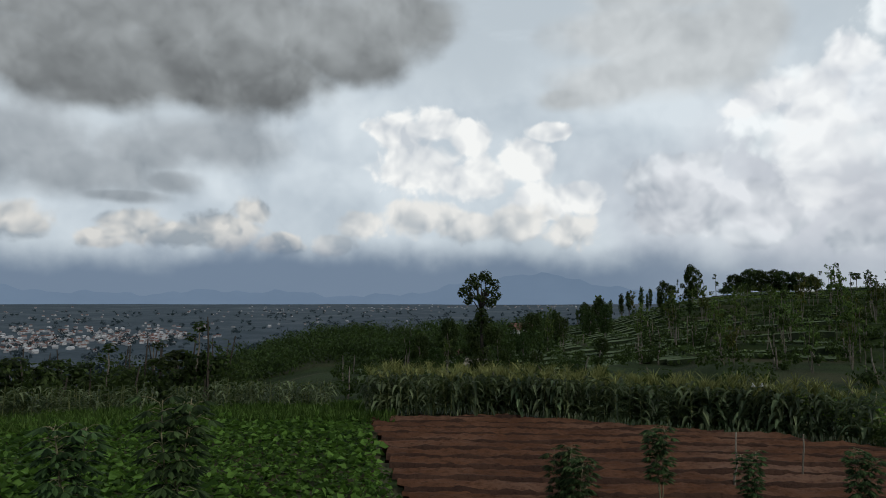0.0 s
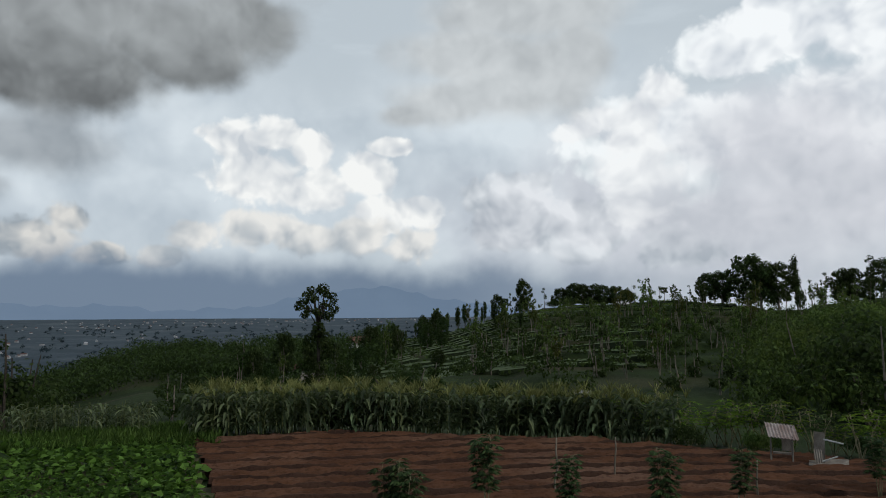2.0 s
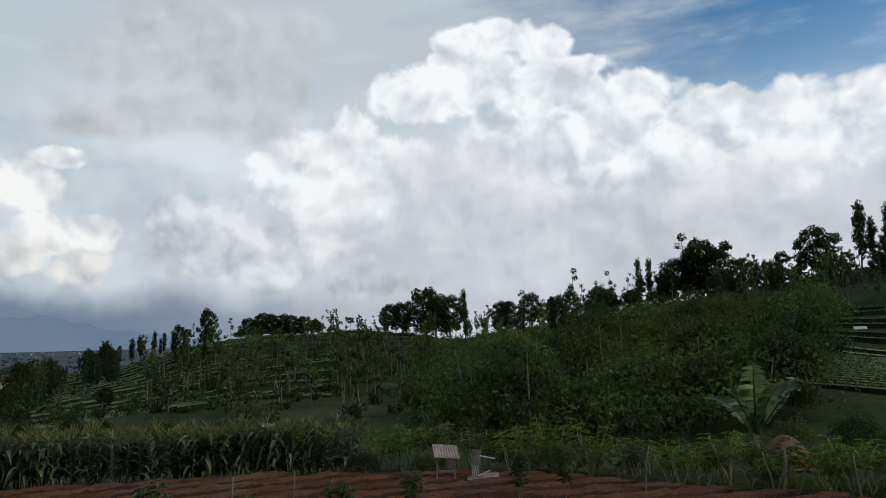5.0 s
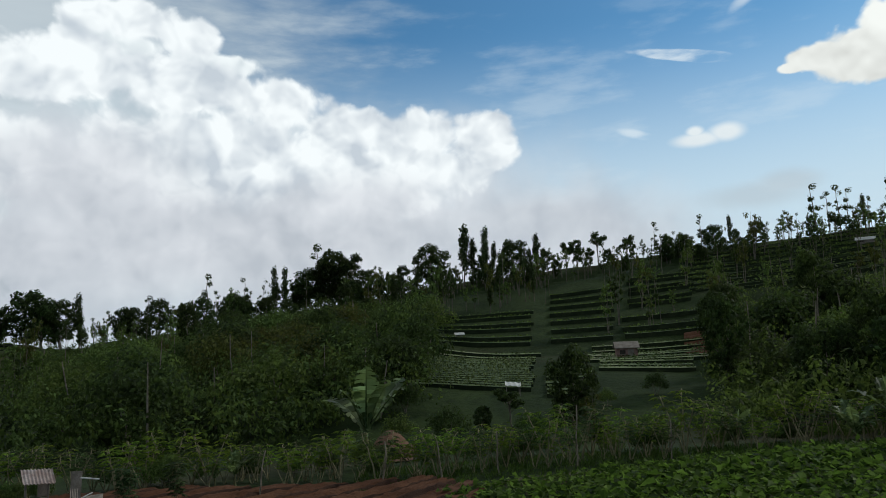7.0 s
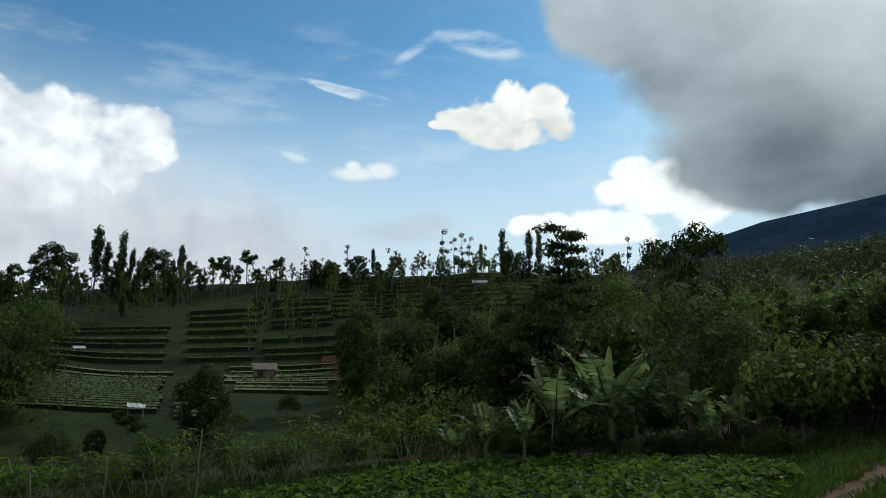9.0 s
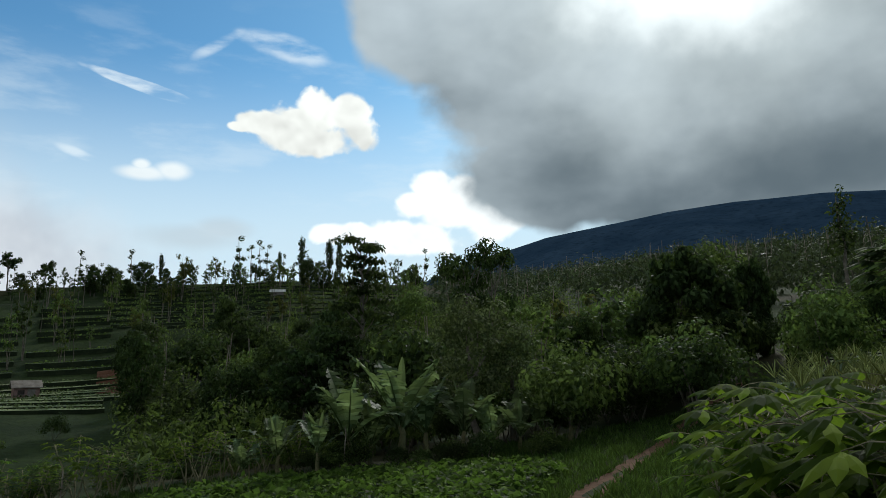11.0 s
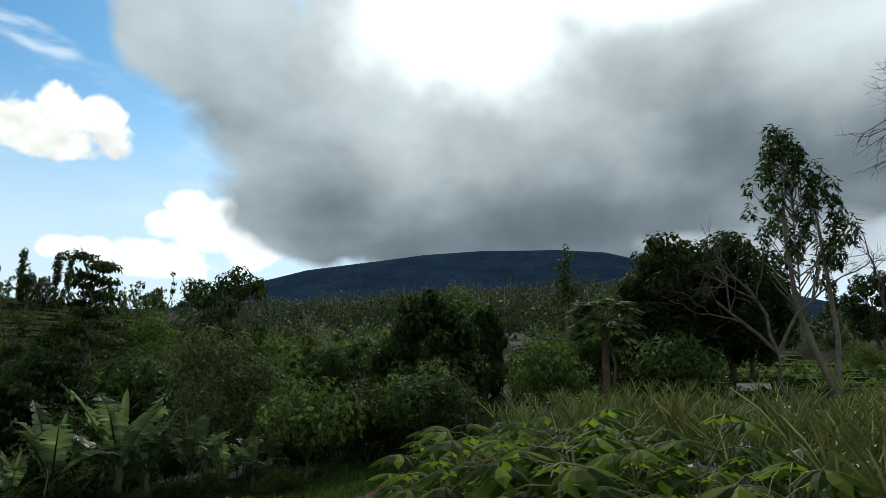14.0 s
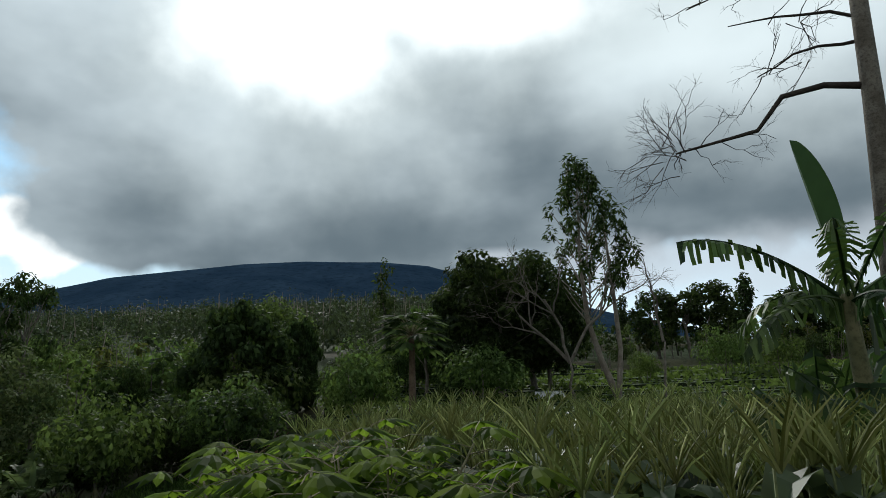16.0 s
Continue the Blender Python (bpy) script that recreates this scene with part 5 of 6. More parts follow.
for k in range(19):
    a, c = k * 2.4, 1 - 1.75 * (k + 0.5) / 19
    w = 2.15 * math.sqrt(1 - c * c) * rng.uniform(0.75, 1.1)
    q = np.array((math.cos(a) * w, math.sin(a) * w, h - 2.35 + 1.75 * c))
    bits.append(tube(bent((0.1, 0, h * rng.uniform(0.62, 0.7)), q, 0.2, 0.08, 5), np.linspace(0.08, 0.02, 5), 4))
    clumps.append((q, np.array((0.62, 0.62, 0.5)) * rng.uniform(0.7, 1.15)))
ob = tree("tall_tree", bits, crown_mesh("crown", clumps, 240, 0.3, 0.55, LEAF_DARK, 0.1), DARK_BARK, "tall dark tree with a round crown above a dense lower skirt")
ob.matrix_world = Matrix.Translation(on_ground(3.05, 75))

# flat-tiered feathery tree
def tiered_tree(h, spread, mat, label, n=20, low=0.5):
    bits = [tube(bent((0, 0, 0), (0.25, 0.1, h * 0.93), 0, 0.07, 9), np.linspace(0.2, 0.04, 9))]
    clumps = []
    for k in range(n):
        z = h * (low + (0.97 - low) * k / n)
        a = k * 2.4
        w = spread * rng.uniform(0.4, 1.0) * (1 - 0.45 * k / n)
        q = np.array((math.cos(a) * w, math.sin(a) * w, z))
        bits.append(tube(bent((0.15, 0.05, z - 0.1 * h), q, 0.15, 0.05, 5), np.linspace(0.06, 0.015, 5), 4))
        clumps.append((q, np.array((0.95, 0.95, 0.25)) * rng.uniform(0.7, 1.2)))
        clumps.append((q * (0.55, 0.55, 1), np.array((0.7, 0.7, 0.22))))
    return tree("tiered_tree", bits, crown_mesh("crown", clumps, 240, 0.3, 0.5, mat, 0.15), BARK, label)


for az, el, r, spread, mat in ((105.4, 11.0, 45, 2.7, LEAF_DARK), (103.0, 3.4, 42, 2.4, LEAF_DARK), (101.0, 1.5, 40, 2.6, LEAF_DARK)):
    ob = tiered_tree(reach(az, el, r), spread, mat, "tree with flat feathery leaf tiers on a pale trunk")
    ob.matrix_world = Matrix.Translation(on_ground(az, r))

BIG_OPEN = [open_tree(LEAF_DARK, 3.0, "large round dark tree with airy crown", None, 0.3, 210) for _ in range(2)]
at_top(BIG_OPEN[0], 114.2, 10.8, 62, 0.82)
at_top(BIG_OPEN[1], 116.0, 9.9, 64, 0.72)
FLOWERY = leafy("pale_green_leaf", (0.035, 0.055, 0.02), (0.13, 0.165, 0.07), 0.6, 0.3, 0.2, 0.06)
LIGHT_TREE = broad_tree(FLOWERY, 2.6, "leafy_tree", 3.6, "light green leafy tree with thin pale branches", 190, 0.26, 20)
at_top(LIGHT_TREE, 114.3, 6.0, 34, 1.1, 40)
at_top(LIGHT_TREE, 117.2, 3.4, 36, 1.1, 140)
DROOPY = broad_tree(LEAF_DARK, 3.6, "drooping_tree", 0.8, "dense dark tree with hanging leaves down to the ground", 190, 0.5, 36, 1.6)
at_top(DROOPY, 130.3, 8.9, 42, 0.9, 10)
at_top(DROOPY, 135.0, 7.6, 46, 0.62, 100)
DARKS = [broad_tree(LEAF_DARK, 4.2, "broad_tree", 2.6, "very dark dense broad tree with low branches", 200, 0.36, 34, 0.4) for _ in range(2)]
at_top(DARKS[0], 151.0, 12.6, 42, 1.2, 0)
at_top(DARKS[1], 149.2, 11.2, 44, 1.1, 150)
at_top(DARKS[1], 153.4, 11.4, 45, 1.1, 260)
at_top(DARKS[1], 147.8, 9.6, 42, 0.9, 90)
at_top(DARKS[0], 154.6, 9.6, 44, 0.9, 200)
at_top(DARKS[1], 122.5, 4.0, 46, 0.8, 30)
at_top(DARKS[0], 99.5, 2.6, 50, 0.9, 60)
at_top(DARKS[1], 95.0, 0.5, 48, 0.9, 130)
at_top(DARKS[0], 109.5, 2.2, 44, 0.8, 10)
at_top(SLIMS[0], 119.5, 5.0, 44, 1.1)
at_top(SLIMS[2], 122.0, 6.0, 50, 1.1)
at_top(SLIMS[1], 124.6, 5.6, 50, 1.2)
at_top(SLIMS[0], 126.6, 6.4, 56, 1.0)
at_top(BROADS[0], 69.9, -5.2, 47, 1.0)
at_top(OPENS[0], 72.2, -3.7, 47, 1.2)
at_top(BROADS[1], 77.0, -0.6, 42, 0.8)
at_top(SLIMS[1], 76.4, -3.5, 41, 1.0)
at_top(SLIMS[2], 78.4, -4.5, 40, 1.0)
# tall conifer-like tree
clumps = [((rng.normal(0, 0.2), rng.normal(0, 0.2), z), (w, w, 0.5)) for z in np.arange(5.6, 9.9, 0.33) for w in [0.2 + 0.85 * (10.1 - z) / 4.6 * rng.uniform(0.7, 1.2)]]
PINE = model(tree("dark_conifer", [tube(bent((0, 0, 0), (0.1, 0, 9.4), 0, 0.06, 9), np.linspace(0.16, 0.03, 9))], crown_mesh("crown", clumps, 100, 0.34, 0.4, LEAF_DARK, -0.1), BARK, "tall dark tree with a narrow pointed top"))
at_top(PINE, 141.7, 12.0, 58, 1.15)
BRIGHT = [broad_tree(LEAF_LIGHT, 3.0, "leafy_tree", 4.5, "bright green leafy tree", 150, 0.4, 18) for _ in range(1)]
at_top(BRIGHT[0], 144.8, 8.6, 44, 0.85)

# papaya
PAPAYA_BARK = earthy("papaya_bark", (0.075, 0.05, 0.032), (0.12, 0.085, 0.055), 3.0, None, 8, 0.5, 0.9)


def papaya(h):
    root = new("papaya_tree")
    part("trunk", made("trunk", [tube(bent((0, 0, 0), (0.05, 0, h), 0, 0.015, 7), np.linspace(0.15, 0.10, 7), 7)], PAPAYA_BARK, True), root)
    bits, st = [], []
    for k in range(30):
        a = k * 2.4
        d = np.array((math.cos(a), math.sin(a), 1.5 - 2.1 * k / 30))
        p = np.array((0.05, 0, h * 0.97))
        q = p + unit(d) * 0.8
        st.append(tube(np.stack([p, (p + q) / 2 + (0, 0, 0.08), q]), (0.02, 0.016, 0.01), 4))
        bits += palm_leaf(q, d * (1, 1, 0.3), 0.72, 7)
    for bit in st:
        part("leaf_stalk", made("leaf_stalk", [bit], CASSAVA_STEM, True), root)
    part("crown", made("crown", bits, CASSAVA_DARK), root)
    return tagged(root, "papaya tree with a bare brown trunk and leaf fans", "papaya tree")


papaya(4.4).matrix_world = Matrix.Translation(on_ground(143.9, 24))

# leaning feathery tree with bare twigs
def limb(bits, a, d, length, rad, depth, twig):
    n = 5
    end = np.asarray(a) + unit(np.asarray(d, float)) * length
    L = bent(a, end, 0.04 * length, 0.03 * length, n)
    bits.append(tube(L, np.linspace(rad, rad * 0.55, n), 5 if rad > 0.03 else 3))
    if depth == 0:
        twig.append(L[-1])
        return
    for _ in range(3 if depth > 1 else 4):
        f = rng.uniform(0.4, 1.0)
        p = L[min(n - 1, int(f * n))]
        limb(bits, p, unit(np.asarray(d, float)) + rng.normal(0, 0.55, 3), length * rng.uniform(0.45, 0.7), rad * 0.5, depth - 1, twig)


def bare_tree(base, forks, rad, name, label, bark, leaf=None):
    root = new(name)
    bits, twig = [], []
    for a, d, L, depth in forks:
        limb(bits, a, d, L, rad, depth, twig)
    part("trunk", made("trunk", bits, bark, True), root)
    if leaf:
        clumps = [(p, np.array((0.4, 0.4, 0.65)) * rng.uniform(0.7, 1.3)) for p in twig if p[2] > leaf[1]]
        part("crown", crown_mesh("crown", clumps, 200, 0.34, 0.34, leaf[0], -0.5), root)
    root.matrix_world = Matrix.Translation(base)
    return tagged(root, label, "tree")


e = np.array((math.cos(radians(158)), -math.sin(radians(158)), 0))
h = reach(157.4, 19.6, 38)
bits = [tube(np.stack([np.array((0, 0, 0)), -e * 0.9 + (0, 0, 2.4), -e * 1.5 + (0, 0, 4.6), -e * 1.7 + (0, 0, 8.0), -e * 1.6 + (0, 0, h * 0.93)]), (0.2, 0.17, 0.14, 0.09, 0.03), 7),
        tube(np.stack([np.array((0.15, 0.2, 0)), e * 0.1 + (0, 0, 3.0), -e * 0.1 + (0, 0, 6.5), -e * 0.4 + (0, 0, h * 0.8)]), (0.16, 0.13, 0.1, 0.03), 7)]
clumps = []
for k in range(46):
    f = (k + 0.5) / 46
    z = h * (0.46 + 0.5 * f)
    w = 2.9 * (1 - f) ** 0.5 * rng.uniform(0.35, 1.0) + 0.15
    a = k * 2.4
    q = np.array((math.cos(a) * w, math.sin(a) * w, z)) - e * (1.0 + 0.6 * f)
    bits.append(tube(bent(-e * 1.3 + (0, 0, z - 0.16 * h), q, -0.1, 0.05, 4), np.linspace(0.05, 0.012, 4), 4))
    clumps.append((q, np.array((0.42, 0.42, 0.8)) * rng.uniform(0.6, 1.25)))
ob = tree("feathery_tree", bits, crown_mesh("crown", clumps, 320, 0.36, 0.26, LEAF_DARK, -0.7), PALE_BARK, "tall leaning tree with upright dark leaf plumes")
ob.matrix_world = Matrix.Translation(on_ground(160.2, 38))
bare_tree(on_ground(156.4, 36), [((0, 0, 0), (0, 0, 1), 2.6, 0), ((0, 0, 2.5), -e * 0.9 + (0, 0, 0.9), 3.6, 4), ((0, 0, 2.5), e * 0.6 + (0, 0, 1), 3.6, 4), ((0, 0, 2.5), (0.2, 0.4, 1), 3.4, 4)],
          0.10, "bare_tree", "leafless grey tree with many fine twigs", BARK)
bare_tree(on_ground(163.6, 37), [((0, 0, 0), (0, 0, 1), 3.4, 0), ((0, 0, 3.3), (0.1, 0, 1), 2.6, 4)], 0.08, "bare_tree", "small leafless grey tree with fine twigs", BARK)

# old tree at the maize edge with one long bare branch
p0 = on_ground(179.6, 12.0)
tip = at(166.0, 19.0, 11.5) - p0
root = new("old_tree")
start = np.array(at(180.0, 21.4, 12.0) - p0)
bits = [tube(np.array(((0, 0, -0.1), (0.05, 0, 2), (0.0, 0, 4.5), (-0.1, 0, 7), (-0.15, 0.1, 10.5))), (0.24, 0.2, 0.17, 0.15, 0.11), 9)]
part("trunk", made("trunk", bits, BARK, True), root)
bits, twig = [], []
mid = np.array(at(174.2, 21.9, 11.8) - p0)
dip = np.array(at(172.2, 19.8, 11.7) - p0)
bits.append(tube(np.stack([start, start * 0.5 + mid * 0.5 + (0, 0, 0.1), mid, dip, dip * 0.5 + np.array(tip) * 0.5, tip]), (0.06, 0.05, 0.045, 0.035, 0.025, 0.015), 6))
for _ in range(20):
    limb(bits, np.array(tip) + rng.normal(0, 0.18, 3), rng.normal(0, 0.7, 3) + (0.5, 0, -0.1), 0.6, 0.009, 2, twig)
for f in (0.2, 0.45, 0.7, 0.9):
    limb(bits, dip * (1 - f) + np.array(tip) * f, rng.normal(0, 0.6, 3), 0.6, 0.009, 2, twig)
for el, a2, e2 in ((24.5, 172.5, 23.5), (26.0, 171, 27.5), (29, 168, 29.5)):
    s2, q2 = np.array(at(180.1, el, 12.0) - p0), np.array(at(a2, e2, 11.8) - p0)
    bits.append(tube(bent(s2, q2, 0.15, 0.03, 6), np.linspace(0.035, 0.01, 6), 4))
    for _ in range(6):
        f = rng.uniform(0.4, 1)
        limb(bits, s2 * (1 - f) + q2 * f, rng.normal(0, 0.6, 3), 0.7, 0.01, 2, twig)
part("branch", made("branch", bits, DARK_BARK, True), root)
root.matrix_world = Matrix.Translation(p0)
tagged(root, "old grey tree trunk with a long bare twiggy branch", "tree")
big_banana = new("banana_plant")
part("stem", made("stem", [tube(bent((0, 0, -0.1), (0.1, 0, 3.9), 0, 0.02, 7), np.linspace(0.19, 0.09, 7), 9)], BANANA_STEM, True), big_banana)
for a, rise, L, wide, droop, torn in ((0.45, 1.38, 2.5, 0.8, 0.08, 0), (0.05, 0.80, 3.1, 0.55, 0.7, 0.75), (-0.6, 0.5, 2.3, 0.5, 1.1, 0.8), (2.9, 1.1, 2.4, 0.55, 0.5, 0.5), (3.5, 0.7, 2.5, 0.5, 1.0, 0.7), (1.6, 0.9, 2.3, 0.5, 0.8, 0.6), (-1.4, 0.9, 2.3, 0.5, 0.9, 0.7), (0.9, 0.3, 1.9, 0.45, 1.3, 0.9), (2.2, 0.3, 1.9, 0.45, 1.4, 0.9)):
    V, F = banana_leaf(a, rise, L, wide, (0.1, 0, 3.8), droop, 36, torn)
    part("leaf", mesh_from("leaf", V, F, BANANA_DARK), big_banana)
tagged(big_banana, "tall banana plant with one upright and many ragged leaves", "banana plant")
big_banana.matrix_world = Matrix.Translation(on_ground(177.2, 10.8))
second_banana = banana(5.2, 8, torn=0.9, seed_turn=0.5, mat=BANANA_DARK)
second_banana.matrix_world = Matrix.Translation(on_ground(181.5, 11.6))

for az, r, size, turn in ((174.3, 11.4, 3.9, 0.8), (179.2, 9.6, 4.2, 2.6), (171.8, 12.6, 3.2, 1.7)):
    ob = banana(size, 8, torn=0.7, seed_turn=turn, mat=BANANA_DARK)
    ob.matrix_world = Matrix.Translation(on_ground(az, r))
# ---- terrace crops on the slopes ----
def contour_rows(name, zones, mat, label, size=0.34, soil=None):
    """Crop beds that follow the terraces: (az0, az1, r0, r1, step, rows in a bed, gap after it)."""
    P, bits, side = [], [], []
    for az0, az1, r0, r1, step, bed, gap in zones:
        r, k = r0, 0
        while r < r1:
            cut0, cut1 = rng.uniform(0, 0.05), rng.uniform(0.93, 1.0)
            n = int((radians(az1 - az0) * r) / (size * 0.42))
            a = az0 + (az1 - az0) * np.linspace(cut0, cut1, n)
            rr = r + 0.3 * np.sin(a * 0.3 + r * 0.02)
            if soil:
                m = max(4, n // 8)
                am = np.linspace(a[0], a[-1], m)
                rm = np.interp(am, a, rr) + rng.normal(0, 0.03, m)
                x, y = rm * np.sin(np.radians(am)), rm * np.cos(np.radians(am))
                k9 = min(9, m) | 1
                zc = np.convolve(np.pad(height_at(x, y), k9 // 2, "edge"), np.ones(k9) / k9, "valid")[:m]
                ring = []
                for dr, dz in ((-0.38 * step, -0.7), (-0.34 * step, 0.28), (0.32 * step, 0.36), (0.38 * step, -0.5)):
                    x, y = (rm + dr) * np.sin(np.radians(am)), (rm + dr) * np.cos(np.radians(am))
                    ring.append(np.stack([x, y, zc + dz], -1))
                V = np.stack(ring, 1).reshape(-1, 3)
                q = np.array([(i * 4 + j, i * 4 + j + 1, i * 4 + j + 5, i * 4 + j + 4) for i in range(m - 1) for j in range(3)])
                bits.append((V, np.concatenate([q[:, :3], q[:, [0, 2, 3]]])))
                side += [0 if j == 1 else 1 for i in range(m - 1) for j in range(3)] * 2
            P.append(np.stack([(rr + rng.normal(0, 0.12, n)) * np.sin(np.radians(a)), (rr + rng.normal(0, 0.12, n)) * np.cos(np.radians(a))], -1))
            k += 1
            r += step + (gap if k % bed == 0 else 0)
    P = np.concatenate(P)
    B = np.stack([P[:, 0], P[:, 1], height_at(P[:, 0], P[:, 1]) + rng.uniform(0.0, 0.15, len(P)) + (0.25 if soil else 0)], -1)
    L = size * rng.uniform(0.7, 1.4, len(B))
    V, F = leaf_cards(B, rng.normal(0, 0.6, B.shape) + (0, 0, 0.7), L, L * 0.75, 0.15, 0.2)
    tagged(new(name, mesh_from(name, V, F, mat)), label, "crop", kind="stuff")
    if soil:
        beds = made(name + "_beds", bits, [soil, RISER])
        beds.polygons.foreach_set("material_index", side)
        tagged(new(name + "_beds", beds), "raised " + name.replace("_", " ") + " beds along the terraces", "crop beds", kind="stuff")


# near-black green for the bed sides; the tops keep the bed colour
RISER = earthy("dark_riser", (0.010, 0.016, 0.006), (0.020, 0.028, 0.011), 0.6, None, 9, 0.4)
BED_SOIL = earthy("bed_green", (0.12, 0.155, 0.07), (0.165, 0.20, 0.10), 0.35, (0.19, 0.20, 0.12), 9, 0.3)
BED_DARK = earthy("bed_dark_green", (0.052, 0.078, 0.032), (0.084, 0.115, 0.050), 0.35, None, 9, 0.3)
BED_LEAF = leafy("bed_leaf", (0.05, 0.075, 0.028), (0.15, 0.19, 0.08), 0.6, 0.2, 0.2)
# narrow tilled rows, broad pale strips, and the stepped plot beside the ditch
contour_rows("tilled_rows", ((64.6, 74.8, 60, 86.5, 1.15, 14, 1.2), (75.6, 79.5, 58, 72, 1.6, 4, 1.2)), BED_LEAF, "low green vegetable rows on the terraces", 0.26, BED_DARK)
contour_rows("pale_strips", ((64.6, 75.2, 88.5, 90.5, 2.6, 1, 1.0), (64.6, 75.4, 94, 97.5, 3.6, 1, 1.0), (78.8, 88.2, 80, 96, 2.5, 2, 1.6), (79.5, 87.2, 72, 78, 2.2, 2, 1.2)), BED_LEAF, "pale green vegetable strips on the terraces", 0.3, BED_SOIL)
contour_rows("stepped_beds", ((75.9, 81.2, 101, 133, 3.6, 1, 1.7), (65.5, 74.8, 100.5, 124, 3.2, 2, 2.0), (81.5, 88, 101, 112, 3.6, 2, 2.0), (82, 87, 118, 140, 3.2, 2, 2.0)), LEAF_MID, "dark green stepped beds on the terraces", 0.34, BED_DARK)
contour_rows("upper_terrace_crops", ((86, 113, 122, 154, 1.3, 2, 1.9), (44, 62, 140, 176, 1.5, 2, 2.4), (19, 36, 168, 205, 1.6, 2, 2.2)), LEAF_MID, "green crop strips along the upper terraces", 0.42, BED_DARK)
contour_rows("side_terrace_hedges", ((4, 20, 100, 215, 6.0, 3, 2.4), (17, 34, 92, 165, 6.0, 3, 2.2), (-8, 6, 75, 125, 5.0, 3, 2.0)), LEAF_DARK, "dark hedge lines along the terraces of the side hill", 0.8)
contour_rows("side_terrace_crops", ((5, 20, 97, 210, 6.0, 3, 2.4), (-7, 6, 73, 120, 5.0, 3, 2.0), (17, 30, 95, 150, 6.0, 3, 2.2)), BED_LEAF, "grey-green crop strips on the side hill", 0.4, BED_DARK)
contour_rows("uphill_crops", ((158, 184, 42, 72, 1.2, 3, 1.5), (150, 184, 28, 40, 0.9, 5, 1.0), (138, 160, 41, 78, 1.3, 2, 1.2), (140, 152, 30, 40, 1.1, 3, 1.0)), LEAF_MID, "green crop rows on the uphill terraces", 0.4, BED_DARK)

# ---- brush and trees uphill ----
scatter(24, 158, 186, 44, 105, SHRUBS, 0.5, 1.2, "shrubs on the uphill terraces")
woods("hill_gap_trees", 150, lambda: (rng.uniform(132, 150), math.sqrt(rng.uniform(70 ** 2, 220 ** 2))), LEAF_HILL, 3.0, "leafy trees on the near hillside", 0.6, 180, (PALE_BARK, 0.6), 1.2, 4)
scatter(20, 136, 150, 30, 70, SHRUBS, 0.6, 1.5, "shrubs behind the maize")
scatter(18, 120, 133, 30, 44, SHRUBS, 0.8, 1.6, "shrubs along the path")
scatter(20, 102, 122, 31, 40, SHRUBS, 0.7, 1.4, "shrubs behind the bananas")
scatter(20, 99, 121, 26.8, 27.8, SHRUBS, 0.25, 0.5, "low shrubs under the bananas")
scatter(10, 62, 84, 40, 60, SHRUBS, 0.4, 0.9, "shrubs below the terraces")
UPHILL = (BROADS, POPLARS, OPENS, BROADS)
for k, (az, el, r) in enumerate(((163.2, 8.8, 95), (164.6, 8.2, 100), (165.5, 8.9, 92), (167.2, 9.2, 96), (168.4, 7.6, 100), (169.6, 9.7, 104), (171.5, 7.8, 100), (173.0, 8.4, 98), (174.5, 7.4, 100), (160.5, 8.6, 96), (161.8, 7.4, 98), (176.5, 7.8, 100), (178.5, 8.2, 102))):
    tagged(at_top(UPHILL[k % 4][k % 3], az, el, r, 1.15), group="trees above the uphill terraces")
for az in np.arange(157, 184, 0.6):
    tagged(put(SLIMS[rng.integers(4)], az, rng.uniform(78, 98), rng.uniform(0.35, 0.6)), group="thin trees on the uphill terraces")

# dark single trees at the lower field's edge
for az, el, r, k in ((-19.4, -1.1, 46, 1), (-20.4, -3.0, 47, 0), (-18.6, -3.2, 47, 2), (-22.2, -2.6, 50, 3), (-25.5, -2.7, 50, 1), (-28.5, -3.4, 50, 2), (-31.5, -3.3, 50, 0)):
    tagged(at_top(POLES[k] if k % 2 else OPENS[k % 3], az, el, r, 1.7), group="dark trees at the field's edge")
for az, el, r in ((-0.5, -3.3, 90), (5.3, -3.4, 95), (7.5, -3.6, 88), (10.5, -4.2, 70), (12.5, -4.6, 66)):
    at_top(BROADS[int(az) % 3], az, el, r, 1.0)

# ---- buildings and small things ----
TIN = earthy("rusty_tin", (0.20, 0.13, 0.11), (0.32, 0.27, 0.25), 1.3, (0.14, 0.07, 0.05), 7, 0.2, 0.5, 0.4)
PLANK = earthy("grey_plank", (0.15, 0.13, 0.11), (0.25, 0.22, 0.19), 2.0, None, 12, 0.4, 0.9)
WHITEWASH = earthy("whitewash", (0.42, 0.42, 0.41), (0.58, 0.58, 0.56), 0.8, (0.42, 0.40, 0.37), 8, 0.1, 0.8)
TILE = earthy("tile_roof", (0.10, 0.05, 0.038), (0.15, 0.08, 0.06), 1.2, None, 9, 0.3, 0.9)


RED_PLANK = earthy("red_plank", (0.17, 0.10, 0.085), (0.26, 0.16, 0.14), 2.0, None, 12, 0.4, 0.9)


def box(w, d, h, at0=(0, 0, 0)):
    x, y, z = at0
    V = np.array([(x + sx * w / 2, y + sy * d / 2, z + sz * h) for sz in (0, 1) for sx, sy in ((-1, -1), (1, -1), (1, 1), (-1, 1))])
    q = ((0, 3, 2, 1), (4, 5, 6, 7), (0, 1, 5, 4), (1, 2, 6, 5), (2, 3, 7, 6), (3, 0, 4, 7))
    return V, np.array([t for a, b, c, d_ in q for t in ((a, b, c), (a, c, d_))])


